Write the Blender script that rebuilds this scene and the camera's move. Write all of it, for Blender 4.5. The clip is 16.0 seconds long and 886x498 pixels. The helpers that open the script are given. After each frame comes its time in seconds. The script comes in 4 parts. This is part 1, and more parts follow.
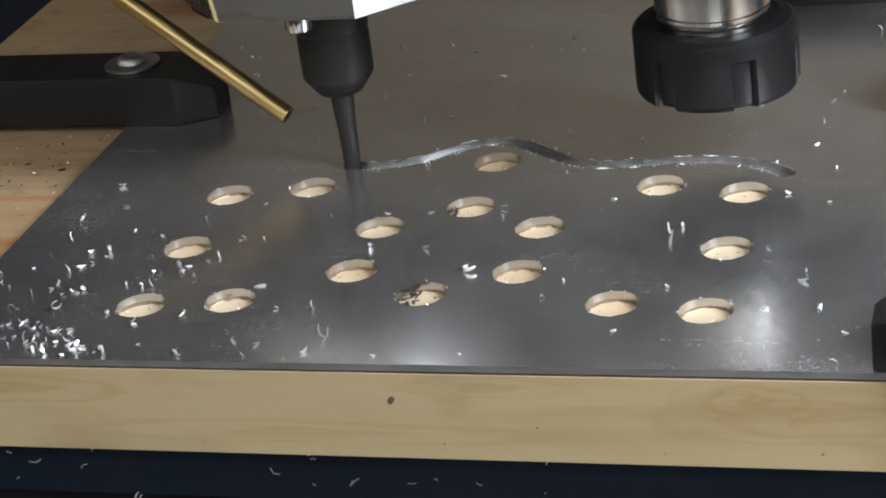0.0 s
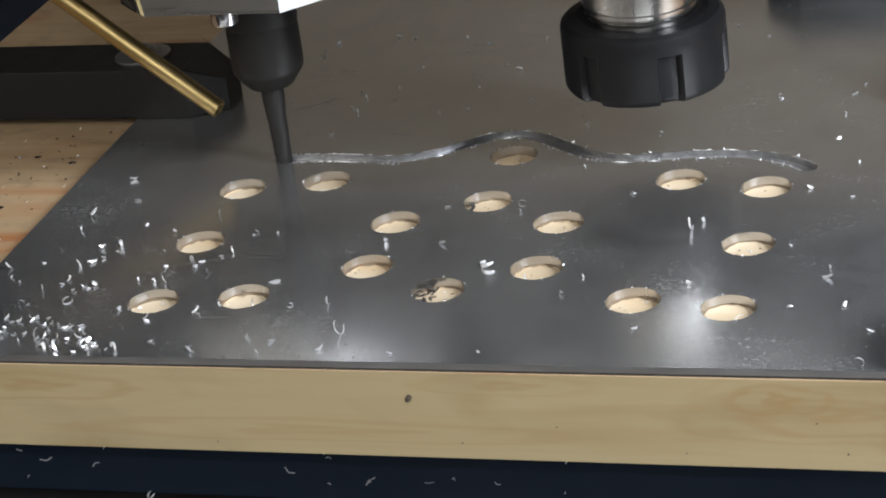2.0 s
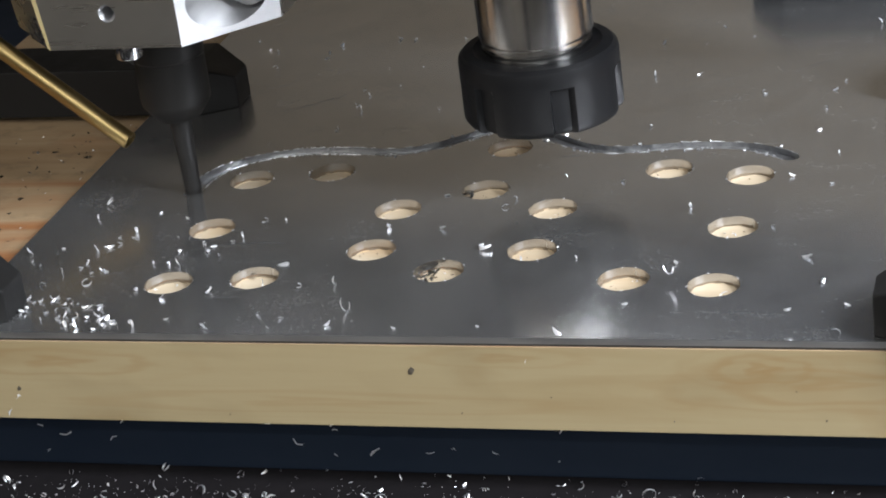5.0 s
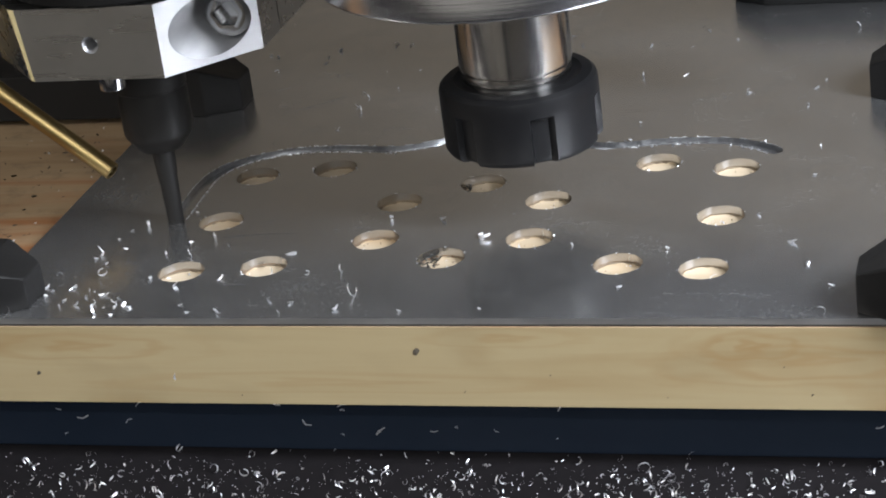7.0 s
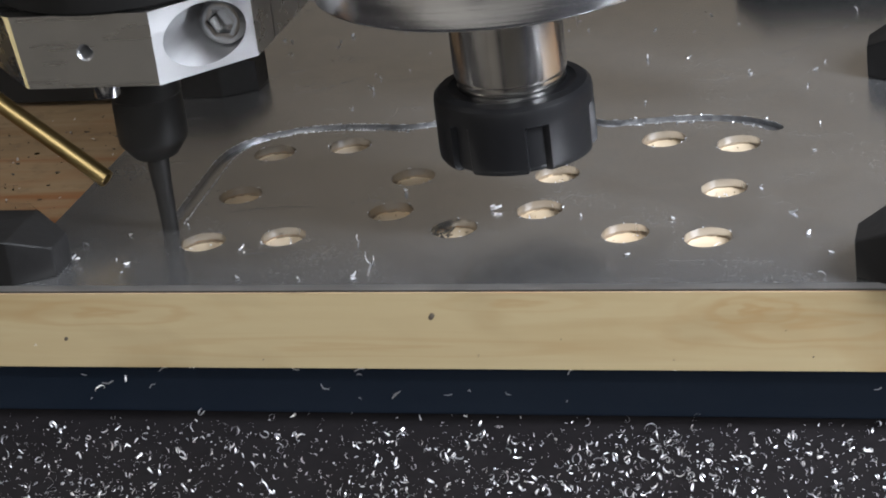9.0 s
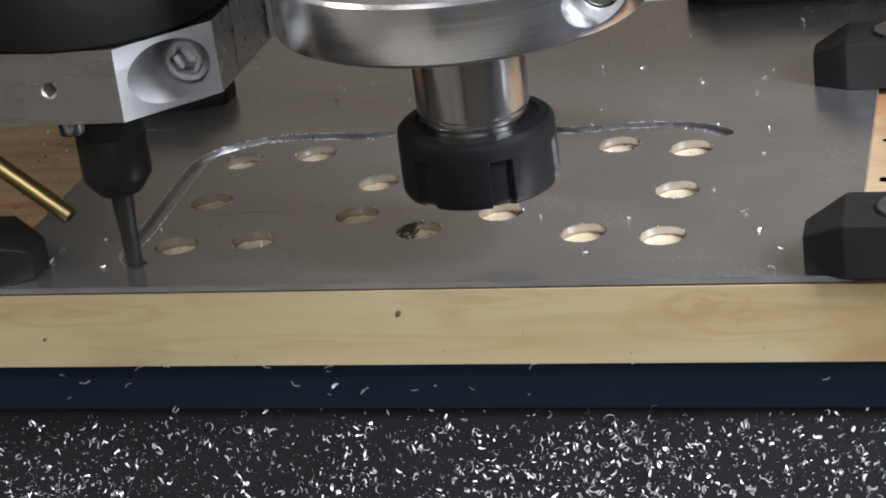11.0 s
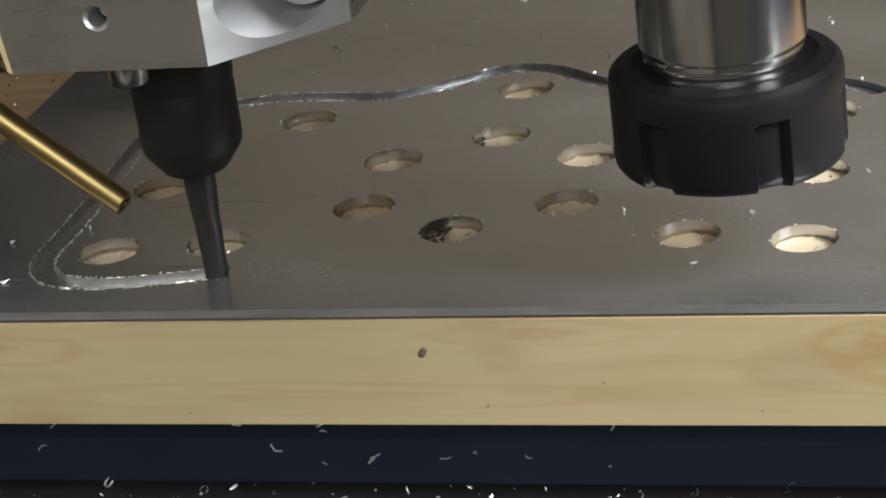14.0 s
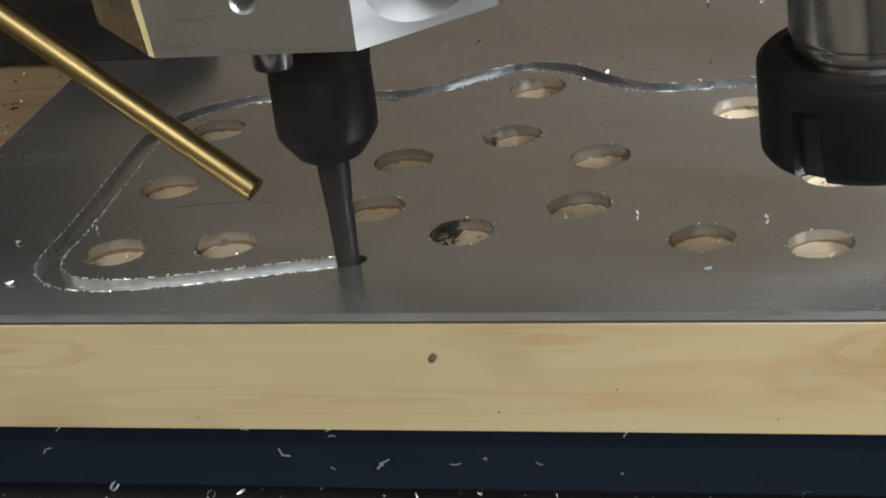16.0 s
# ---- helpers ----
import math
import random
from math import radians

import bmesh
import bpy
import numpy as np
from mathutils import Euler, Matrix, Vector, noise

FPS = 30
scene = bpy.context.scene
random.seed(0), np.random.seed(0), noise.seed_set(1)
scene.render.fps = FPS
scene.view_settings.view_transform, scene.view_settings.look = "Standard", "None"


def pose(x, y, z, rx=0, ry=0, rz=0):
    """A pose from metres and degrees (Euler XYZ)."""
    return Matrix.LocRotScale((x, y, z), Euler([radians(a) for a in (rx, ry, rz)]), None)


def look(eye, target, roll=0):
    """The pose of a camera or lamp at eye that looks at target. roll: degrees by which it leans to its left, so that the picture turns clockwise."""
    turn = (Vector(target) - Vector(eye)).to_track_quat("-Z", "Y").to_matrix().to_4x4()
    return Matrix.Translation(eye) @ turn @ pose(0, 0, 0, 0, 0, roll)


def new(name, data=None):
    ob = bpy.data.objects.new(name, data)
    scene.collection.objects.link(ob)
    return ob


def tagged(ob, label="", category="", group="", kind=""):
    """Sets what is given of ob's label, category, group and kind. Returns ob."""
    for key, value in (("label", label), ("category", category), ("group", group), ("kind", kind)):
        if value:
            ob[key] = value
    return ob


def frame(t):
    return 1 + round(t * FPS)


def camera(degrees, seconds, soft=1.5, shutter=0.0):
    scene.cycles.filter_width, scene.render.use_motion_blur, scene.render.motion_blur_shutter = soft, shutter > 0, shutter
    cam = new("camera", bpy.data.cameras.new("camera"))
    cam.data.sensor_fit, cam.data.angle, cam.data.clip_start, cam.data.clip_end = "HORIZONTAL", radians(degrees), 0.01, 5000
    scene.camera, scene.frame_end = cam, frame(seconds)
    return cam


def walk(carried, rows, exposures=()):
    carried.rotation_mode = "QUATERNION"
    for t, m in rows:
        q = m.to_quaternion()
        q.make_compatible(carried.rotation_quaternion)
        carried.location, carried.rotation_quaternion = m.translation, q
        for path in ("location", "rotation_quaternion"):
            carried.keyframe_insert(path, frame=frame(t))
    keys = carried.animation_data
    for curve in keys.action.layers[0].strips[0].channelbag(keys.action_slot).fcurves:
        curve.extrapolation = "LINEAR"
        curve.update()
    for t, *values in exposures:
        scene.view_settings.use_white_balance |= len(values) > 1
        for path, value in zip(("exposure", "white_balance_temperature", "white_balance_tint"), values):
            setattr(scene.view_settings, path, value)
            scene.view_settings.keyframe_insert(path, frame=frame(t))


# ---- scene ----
# camera: held by hand in front of the machine, then brought closer
cam = camera(22.311, 16.0, soft=1.9)
PATH = [
    (0.0, look((0.1475, -0.3994, 0.2225), (0.0061, 0.0315, 0.0121), -7.76)),
    (0.5, look((0.1461, -0.3887, 0.2187), (0.0044, 0.0414, 0.0067), -7.97)),
    (1.0, look((0.1439, -0.3922, 0.2185), (0.0034, 0.0376, 0.0050), -7.78)),
    (1.5, look((0.1425, -0.3936, 0.2206), (0.0033, 0.0368, 0.0076), -7.59)),
    (2.0, look((0.1421, -0.3927, 0.2209), (0.0001, 0.0370, 0.0083), -7.76)),
    (2.5, look((0.1430, -0.3971, 0.2218), (0.0011, 0.0343, 0.0125), -7.74)),
    (3.0, look((0.1434, -0.4001, 0.2213), (0.0001, 0.0316, 0.0137), -7.84)),
    (3.5, look((0.1420, -0.4062, 0.2219), (0.0008, 0.0265, 0.0148), -7.68)),
    (4.0, look((0.1442, -0.4116, 0.2223), (0.0028, 0.0202, 0.0135), -7.70)),
    (6.5, look((0.1512, -0.4409, 0.2238), (0.0122, -0.0049, 0.0224), -7.87)),
    (7.0, look((0.1491, -0.4490, 0.2242), (0.0137, -0.0117, 0.0231), -7.60)),
    (7.5, look((0.1483, -0.4538, 0.2254), (0.0133, -0.0169, 0.0230), -7.39)),
    (8.0, look((0.1491, -0.4607, 0.2264), (0.0139, -0.0237, 0.0244), -7.44)),
    (8.5, look((0.1486, -0.4666, 0.2248), (0.0133, -0.0290, 0.0242), -7.32)),
    (9.0, look((0.1490, -0.4725, 0.2240), (0.0156, -0.0338, 0.0247), -7.40)),
    (11.5, look((0.1524, -0.4976, 0.2284), (0.0300, -0.0533, 0.0344), -7.35)),
    (12.0, look((0.1511, -0.4960, 0.2304), (0.0288, -0.0522, 0.0354), -7.49)),
    (12.5, look((0.1487, -0.4945, 0.2273), (0.0282, -0.0502, 0.0320), -7.27)),
    (13.0, look((0.1402, -0.4583, 0.2129), (0.0184, -0.0141, 0.0184), -7.61)),
    (13.1, look((0.1358, -0.4319, 0.2015), (0.0106, 0.0115, 0.0072), -7.74)),
    (13.2, look((0.1278, -0.4031, 0.1905), (0.0022, 0.0396, -0.0050), -7.71)),
    (13.3, look((0.1244, -0.3760, 0.1791), (-0.0054, 0.0654, -0.0166), -7.91)),
    (13.4, look((0.1154, -0.3515, 0.1673), (-0.0130, 0.0907, -0.0275), -7.83)),
    (13.5, look((0.1060, -0.3396, 0.1680), (-0.0157, 0.1017, -0.0332), -7.56)),
    (14.0, look((0.1041, -0.3375, 0.1658), (-0.0231, 0.1022, -0.0356), -7.69)),
    (14.5, look((0.1019, -0.3331, 0.1654), (-0.0273, 0.1056, -0.0367), -7.73)),
    (15.0, look((0.1031, -0.3322, 0.1662), (-0.0271, 0.1062, -0.0360), -7.84)),
    (15.5, look((0.1023, -0.3314, 0.1660), (-0.0283, 0.1075, -0.0347), -7.61)),
    (16.0, look((0.1020, -0.3318, 0.1664), (-0.0266, 0.1063, -0.0374), -7.52)),
]
walk(cam, PATH, [(0, -0.08, 6420, 9), (4, -0.06, 6380, 9), (7, 0.06, 6280, 10), (12.8, 0.18, 6240, 11), (13.7, 0.17, 6650, 7), (16, 0.22, 6560, 6)])

# ---- world and light ----
world = bpy.data.worlds.new("room_air")
scene.world = world
world.use_nodes = True
world.node_tree.nodes["Background"].inputs[0].default_value = (0.30, 0.33, 0.42, 1)
world.node_tree.nodes["Background"].inputs[1].default_value = 0.05


def area_lamp(name, eye, target, sx, sy, watts, colour):
    data = bpy.data.lights.new(name, "AREA")
    data.shape, data.size, data.size_y, data.energy, data.color = "RECTANGLE", sx, sy, watts, colour
    ob = new(name, data)
    ob.matrix_world = look(eye, target)
    return ob


# a task lamp at the right of the machine; the others are unseen fills, added to the left, behind, over the aisle and in
# front
area_lamp("task_lamp", (0.53, -0.11, 0.40), (0.02, 0.02, 0.0), 0.12, 0.36, 10.8, (0.95, 0.99, 1.04))
# unseen warm light added to reach the holes from the left
area_lamp("warm_fill_left", (-1.0, -0.40, 0.75), (0.0, 0.05, 0.0), 0.25, 0.5, 3.2, (1.0, 0.93, 0.82))
# unseen fill that brightens the north wall mirrored in the plate
area_lamp("north_wall_fill", (0.3, 1.1, 2.0), (0.3, 2.2, 1.0), 1.7, 0.2, 8.5, (1.0, 1.0, 0.97))
# unseen fill on the aisle floor, added to brighten front faces of the metal
area_lamp("aisle_floor_fill", (-0.6, -1.6, 1.5), (-0.6, -2.1, -0.9), 1.2, 0.25, 25.0, (1.0, 0.99, 0.95))
# wide unseen light added in front for the pine edge
area_lamp("front_fill", (0.38, -1.22, 0.58), (0.04, 0.0, 0.0), 0.8, 0.5, 6.2, (0.97, 0.99, 0.97))

# ---- materials ----
S = 0.01  # shapes below are written in centimetres


def mat(name, colour=(0.5, 0.5, 0.5), rough=0.5, metal=0.0):
    m = bpy.data.materials.new(name)
    m.use_nodes = True
    b = m.node_tree.nodes["Principled BSDF"]
    b.inputs["Base Color"].default_value = (*colour, 1)
    b.inputs["Roughness"].default_value = rough
    b.inputs["Metallic"].default_value = metal
    return m, m.node_tree, b


def noise_at(nt, scale, detail=4.0, stretch=(1, 1, 1), rough=0.6, distort=0.0, coord="Object"):
    tc = nt.nodes.new("ShaderNodeTexCoord")
    mp = nt.nodes.new("ShaderNodeMapping")
    mp.inputs["Scale"].default_value = stretch
    nz = nt.nodes.new("ShaderNodeTexNoise")
    nz.inputs["Scale"].default_value = scale
    nz.inputs["Detail"].default_value = detail
    nz.inputs["Roughness"].default_value = rough
    nz.inputs["Distortion"].default_value = distort
    if coord == "World":
        geo = nt.nodes.new("ShaderNodeNewGeometry")
        nt.links.new(geo.outputs["Position"], mp.inputs["Vector"])
    else:
        nt.links.new(tc.outputs["Object"], mp.inputs["Vector"])
    nt.links.new(mp.outputs["Vector"], nz.inputs["Vector"])
    return nz.outputs["Fac"]


def mix(nt, fac, a, b, kind="MIX"):
    m = nt.nodes.new("ShaderNodeMix")
    m.data_type, m.blend_type = "RGBA", kind
    for sock, v in ((m.inputs["Factor"], fac), (m.inputs["A"], a), (m.inputs["B"], b)):
        if isinstance(v, (int, float)):
            sock.default_value = v
        elif isinstance(v, tuple):
            sock.default_value = (*v, 1)
        else:
            nt.links.new(v, sock)
    return m.outputs["Result"]


def span(nt, fac, lo, hi, from_lo=0.3, from_hi=0.7):
    r = nt.nodes.new("ShaderNodeMapRange")
    r.inputs["From Min"].default_value, r.inputs["From Max"].default_value = from_lo, from_hi
    r.inputs["To Min"].default_value, r.inputs["To Max"].default_value = lo, hi
    nt.links.new(fac, r.inputs["Value"])
    return r.outputs["Result"]


def bump(nt, b, fac, strength=0.3, distance=0.0005):
    n = nt.nodes.new("ShaderNodeBump")
    n.inputs["Strength"].default_value, n.inputs["Distance"].default_value = strength, distance
    nt.links.new(fac, n.inputs["Height"])
    nt.links.new(n.outputs["Normal"], b.inputs["Normal"])


def sheet_metal():
    m, nt, b = mat("mill_finish_aluminium", (0.62, 0.62, 0.64), 0.2, 1.0)
    cloud = noise_at(nt, 22, 2, (1, 1, 1), coord="World")
    smear = noise_at(nt, 45, 2, (0.6, 1, 1), 0.5, 0.3, coord="World")
    tint = mix(nt, span(nt, cloud, 0.0, 1.0, 0.1, 0.9), (0.58, 0.58, 0.59), (0.68, 0.68, 0.685))
    nt.links.new(tint, b.inputs["Base Color"])
    nt.links.new(span(nt, smear, 0.20, 0.27, 0.2, 0.8), b.inputs["Roughness"])
    # worn, finely scratched metal scatters light more widely
    w = nt.nodes.new("ShaderNodeBsdfPrincipled")
    w.inputs["Metallic"].default_value, w.inputs["Roughness"].default_value = 0.85, 0.5
    nt.links.new(tint, w.inputs["Base Color"])
    mx = nt.nodes.new("ShaderNodeMixShader")
    spots = noise_at(nt, 900, 3, (1, 1, 1), coord="World")
    hair = noise_at(nt, 260, 3, (0.08, 1, 1), 0.7, 0.3, coord="World")
    rub = noise_at(nt, 60, 4, (1, 1, 1), 0.7, 0.8, coord="World")
    total = span(nt, cloud, 0.10, 0.23, 0.1, 0.9)
    for fac, lo, hi, f0, f1 in ((spots, -0.05, 0.08, 0.3, 0.75), (hair, 0.0, 0.05, 0.56, 0.76), (rub, -0.02, 0.09, 0.3, 0.8)):
        add = nt.nodes.new("ShaderNodeMath")
        add.operation = "ADD"
        nt.links.new(total, add.inputs[0])
        nt.links.new(span(nt, fac, lo, hi, f0, f1), add.inputs[1])
        total = add.outputs[0]
    nt.links.new(total, mx.inputs[0])
    nt.links.new(b.outputs[0], mx.inputs[1])
    nt.links.new(w.outputs[0], mx.inputs[2])
    nt.links.new(mx.outputs[0], nt.nodes["Material Output"].inputs["Surface"])
    return m


def turned_metal(name, colour, rough, stretch, strength=0.15, metal=1.0):
    m, nt, b = mat(name, colour, rough, metal)
    g = noise_at(nt, 500, 3, stretch)
    c = noise_at(nt, 60, 3)
    dark = tuple(v * 0.75 for v in colour)
    nt.links.new(mix(nt, c, dark, colour), b.inputs["Base Color"])
    nt.links.new(span(nt, g, rough * 0.88, rough * 1.15), b.inputs["Roughness"])
    bump(nt, b, g, strength, 0.0002)
    return m


def milled_floor():
    """Overlapping tool marks, bright where the cutter rubbed."""
    m, nt, b = mat("milled_groove_floor", (0.7, 0.7, 0.72), 0.4, 0.92)
    marks = noise_at(nt, 330, 3, (1, 1, 1), 0.6, 1.2, coord="World")
    patch = noise_at(nt, 90, 3, (1, 1, 1), coord="World")
    c = mix(nt, span(nt, marks, 0.0, 1.0, 0.4, 0.66), (0.27, 0.27, 0.275), (0.46, 0.46, 0.47))
    nt.links.new(mix(nt, span(nt, patch, 0.0, 0.7), c, (0.36, 0.36, 0.37)), b.inputs["Base Color"])
    nt.links.new(span(nt, marks, 0.28, 0.52), b.inputs["Roughness"])
    bump(nt, b, marks, 0.25, 0.0003)
    return m


def pine(name, light, dark, stain, stain_amount, knots=(), streaks=0.0):
    m, nt, b = mat(name, light, 0.55)
    broad = noise_at(nt, 11, 4, (0.3, 1, 2.2), 0.5, 0.8)
    lines = noise_at(nt, 60, 3, (0.07, 0.5, 1.6), 0.55, 0.5)
    fibre = noise_at(nt, 420, 3, (0.05, 1, 1))
    spots = noise_at(nt, 34, 4, (0.4, 1, 1.4), 0.6, 0.4)
    c = mix(nt, span(nt, broad, 0.0, 0.75, 0.42, 0.7), light, tuple(0.55 * a + 0.45 * d for a, d in zip(light, dark)))
    c = mix(nt, span(nt, lines, 0.0, 0.95, 0.5, 0.68), c, dark)
    c = mix(nt, span(nt, fibre, 0.0, 0.15, 0.4, 0.75), c, dark)
    c = mix(nt, span(nt, spots, 0.0, stain_amount, 0.55, 0.75), c, stain)
    smudge = noise_at(nt, 26, 3, (0.5, 1, 1.3), 0.6, 0.5)
    c = mix(nt, span(nt, smudge, 0.0, 0.4, 0.5, 0.72), c, tuple(v * 0.55 for v in dark))
    if streaks:
        band = noise_at(nt, 38, 3, (0.16, 1.1, 1), 0.55, 0.6)
        c = mix(nt, span(nt, band, 0.0, streaks, 0.54, 0.66), c, stain)
        grime = noise_at(nt, 150, 4, (0.7, 1, 1), 0.7)
        c = mix(nt, span(nt, grime, 0.0, 0.5, 0.52, 0.72), c, (0.10, 0.07, 0.045))
    for kx, kz, sx, sz, rings, amount in knots:  # growth rings swept round a knot
        tc = nt.nodes.new("ShaderNodeTexCoord")
        mp = nt.nodes.new("ShaderNodeMapping")
        mp.vector_type = "TEXTURE"
        mp.inputs["Location"].default_value = (kx * S, 0, kz * S)
        mp.inputs["Scale"].default_value = (sx * S, 1, sz * S)
        nt.links.new(tc.outputs["Object"], mp.inputs["Vector"])
        wob = nt.nodes.new("ShaderNodeTexNoise")
        wob.inputs["Scale"].default_value = 1.3
        nt.links.new(mp.outputs["Vector"], wob.inputs["Vector"])
        add = nt.nodes.new("ShaderNodeVectorMath")
        add.operation = "MULTIPLY_ADD"
        add.inputs[1].default_value = (0.9, 0, 0.9)
        nt.links.new(wob.outputs["Color"], add.inputs[0])
        nt.links.new(mp.outputs["Vector"], add.inputs[2])
        ln = nt.nodes.new("ShaderNodeVectorMath")
        ln.operation = "LENGTH"
        sub = nt.nodes.new("ShaderNodeVectorMath")
        sub.operation = "SUBTRACT"
        sub.inputs[1].default_value = (0.45, 0, 0.45)
        nt.links.new(add.outputs[0], sub.inputs[0])
        nt.links.new(sub.outputs[0], ln.inputs[0])
        sine = nt.nodes.new("ShaderNodeMath")
        sine.operation = "MULTIPLY"
        sine.inputs[1].default_value = rings
        nt.links.new(ln.outputs["Value"], sine.inputs[0])
        wv = nt.nodes.new("ShaderNodeMath")
        wv.operation = "SINE"
        nt.links.new(sine.outputs[0], wv.inputs[0])
        near = span(nt, ln.outputs["Value"], amount, 0.0, 0.35, 1.25)
        band = span(nt, wv.outputs[0], 0.15, 1.0, -0.2, 1.0)
        both = nt.nodes.new("ShaderNodeMath")
        both.operation = "MULTIPLY"
        nt.links.new(near, both.inputs[0])
        nt.links.new(band, both.inputs[1])
        c = mix(nt, both.outputs[0], c, stain)
    nt.links.new(c, b.inputs["Base Color"])
    nt.links.new(span(nt, fibre, 0.45, 0.65), b.inputs["Roughness"])
    bump(nt, b, fibre, 0.12, 0.0003)
    return m


def speckled(name, colour, other, rough, scale=300, metal=0.0, strength=0.2, gloss=0.5):
    m, nt, b = mat(name, colour, rough, metal)
    b.inputs["Specular IOR Level"].default_value = gloss
    f = noise_at(nt, scale, 4)
    g = noise_at(nt, scale / 9, 4)
    c = mix(nt, span(nt, f, 0, 0.6), colour, other)
    nt.links.new(mix(nt, span(nt, g, 0, 0.5), c, other), b.inputs["Base Color"])
    nt.links.new(span(nt, g, rough * 0.75, rough * 1.25), b.inputs["Roughness"])
    bump(nt, b, f, strength, 0.0003)
    return m


M_SHEET = sheet_metal()
M_CUT = turned_metal("milled_edge_aluminium", (0.56, 0.56, 0.57), 0.24, (1, 1, 0.15), 0.2, 1.0)
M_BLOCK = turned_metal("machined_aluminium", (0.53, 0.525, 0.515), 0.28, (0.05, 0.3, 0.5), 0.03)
# two more tones of aluminium: lighter for the slanted face, darker for the bore
M_BLOCKFACE = turned_metal("lighter_face_aluminium", (0.68, 0.68, 0.69), 0.5, (0.05, 0.05, 1), 0.12)
M_BORE = turned_metal("darker_aluminium", (0.42, 0.42, 0.43), 0.5, (1, 0.1, 1), 0.1)
M_SAWN = turned_metal("sawn_grey_edge", (0.50, 0.50, 0.51), 0.5, (0.15, 1, 1), 0.3)
M_GAP_SHADE = speckled("dark_gap_shade", (0.05, 0.047, 0.045), (0.12, 0.11, 0.10), 0.7, 700, 0.3, 0.4, 0.3)
M_TURNED = turned_metal("turned_aluminium", (0.88, 0.88, 0.90), 0.22, (0.03, 0.03, 1.6), 0.2)
# aluminium chamfer; the warm pine it mirrors is painted in as gold
M_BEVEL = turned_metal("chamfer_painted_reflection", (0.97, 0.82, 0.46), 0.45, (1, 1, 0.2), 0.05, 0.1)
M_JACKET = speckled("grey_painted_housing_and_shade", (0.20, 0.195, 0.19), (0.24, 0.235, 0.23), 0.65, 60, 0.0, 0.05, 0.3)
M_GROOVE = milled_floor()
M_GAP_DUST = speckled("dark_gap_shade_and_dust", (0.12, 0.09, 0.065), (0.30, 0.24, 0.17), 0.8, 900, 0.0, 0.3, 0.2)
M_SHAFT = turned_metal("ground_steel", (0.64, 0.63, 0.62), 0.19, (0.05, 0.05, 1.0), 0.0)
M_STEEL = turned_metal("bright_screw_steel", (0.42, 0.42, 0.43), 0.16, (1, 1, 1), 0.05)
M_ZINC = turned_metal("dull_zinc_plate", (0.36, 0.36, 0.36), 0.45, (1, 1, 1), 0.1)
M_BRASS = turned_metal("drawn_brass", (0.46, 0.335, 0.15), 0.4, (0.02, 0.02, 0.02), 0.0)
M_MOTOR = speckled("matt_black_housing", (0.008, 0.0078, 0.0078), (0.011, 0.0105, 0.0105), 0.45, 60, 0.0, 0.0, 0.14)
M_BLACKNUT = speckled("black_oxide_steel", (0.0065, 0.0065, 0.0072), (0.009, 0.009, 0.010), 0.4, 500, 0.0, 0.05, 0.18)
M_SPINNUT = speckled("dark_collet_nut", (0.014, 0.013, 0.0125), (0.018, 0.017, 0.016), 0.5, 100, 0.0, 0.0, 0.16)
M_CARBIDE = speckled("grey_carbide", (0.017, 0.016, 0.0155), (0.021, 0.020, 0.0195), 0.5, 300, 0.0, 0.0, 0.2)
M_PRINT = speckled("black_printed_plastic", (0.011, 0.0105, 0.0105), (0.015, 0.0145, 0.0145), 0.5, 420, 0.0, 0.2, 0.2)
M_PINE = pine("pale_pine_edge", (0.425, 0.342, 0.20), (0.345, 0.25, 0.125), (0.32, 0.195, 0.078), 0.75,
              ((7.9, 1.62, 1.7, 0.5, 13.0, 0.55), (9.4, 1.25, 4.6, 0.8, 18.0, 0.4), (12.5, 1.6, 1.0, 0.5, 13.0, 0.6), (13.4, 0.45, 1.0, 0.8, 14.0, 0.5), (-8.6, 1.55, 3.6, 0.5, 13.0, 0.45), (2.2, 1.8, 2.2, 0.28, 9.0, 0.4), (-2.0, 0.6, 9.0, 0.4, 13.0, 0.3)))
M_PINETOP = pine("used_pine_top", (0.35, 0.25, 0.15), (0.25, 0.155, 0.08), (0.27, 0.10, 0.03), 0.95, streaks=0.8)
M_FRESH = pine("fresh_cut_pine", (0.56, 0.46, 0.33), (0.40, 0.29, 0.175), (0.44, 0.27, 0.12), 0.9)
M_NAVY = speckled("navy_painted_steel", (0.0105, 0.0165, 0.029), (0.0145, 0.021, 0.035), 0.5, 120, 0.0, 0.1, 0.15)
M_BED = speckled("black_bed_sheet", (0.0075, 0.0068, 0.0075), (0.013, 0.0115, 0.0125), 0.6, 260, 0.0, 0.3, 0.06)
M_CHIP = turned_metal("fresh_aluminium_swarf", (0.90, 0.90, 0.93), 0.36, (1, 1, 1), 0.1, 0.75)
M_DARK = speckled("dark_knot_and_recess_shade", (0.06, 0.05, 0.04), (0.11, 0.09, 0.065), 0.7, 600)
M_WALL = speckled("tan_painted_wall", (0.46, 0.385, 0.295), (0.51, 0.43, 0.335), 0.9, 12, 0.0, 0.1)
M_SOUTH = speckled("dull_grey_wall", (0.37, 0.34, 0.30), (0.42, 0.385, 0.34), 0.9, 12, 0.0, 0.1)
M_ROOM = speckled("grey_blue_wall", (0.16, 0.18, 0.24), (0.20, 0.22, 0.28), 0.9, 12, 0.0, 0.1)
M_DARK_UNSEEN = speckled("dark_unseen_wall", (0.03, 0.032, 0.04), (0.04, 0.042, 0.05), 0.9, 12, 0.0, 0.1)
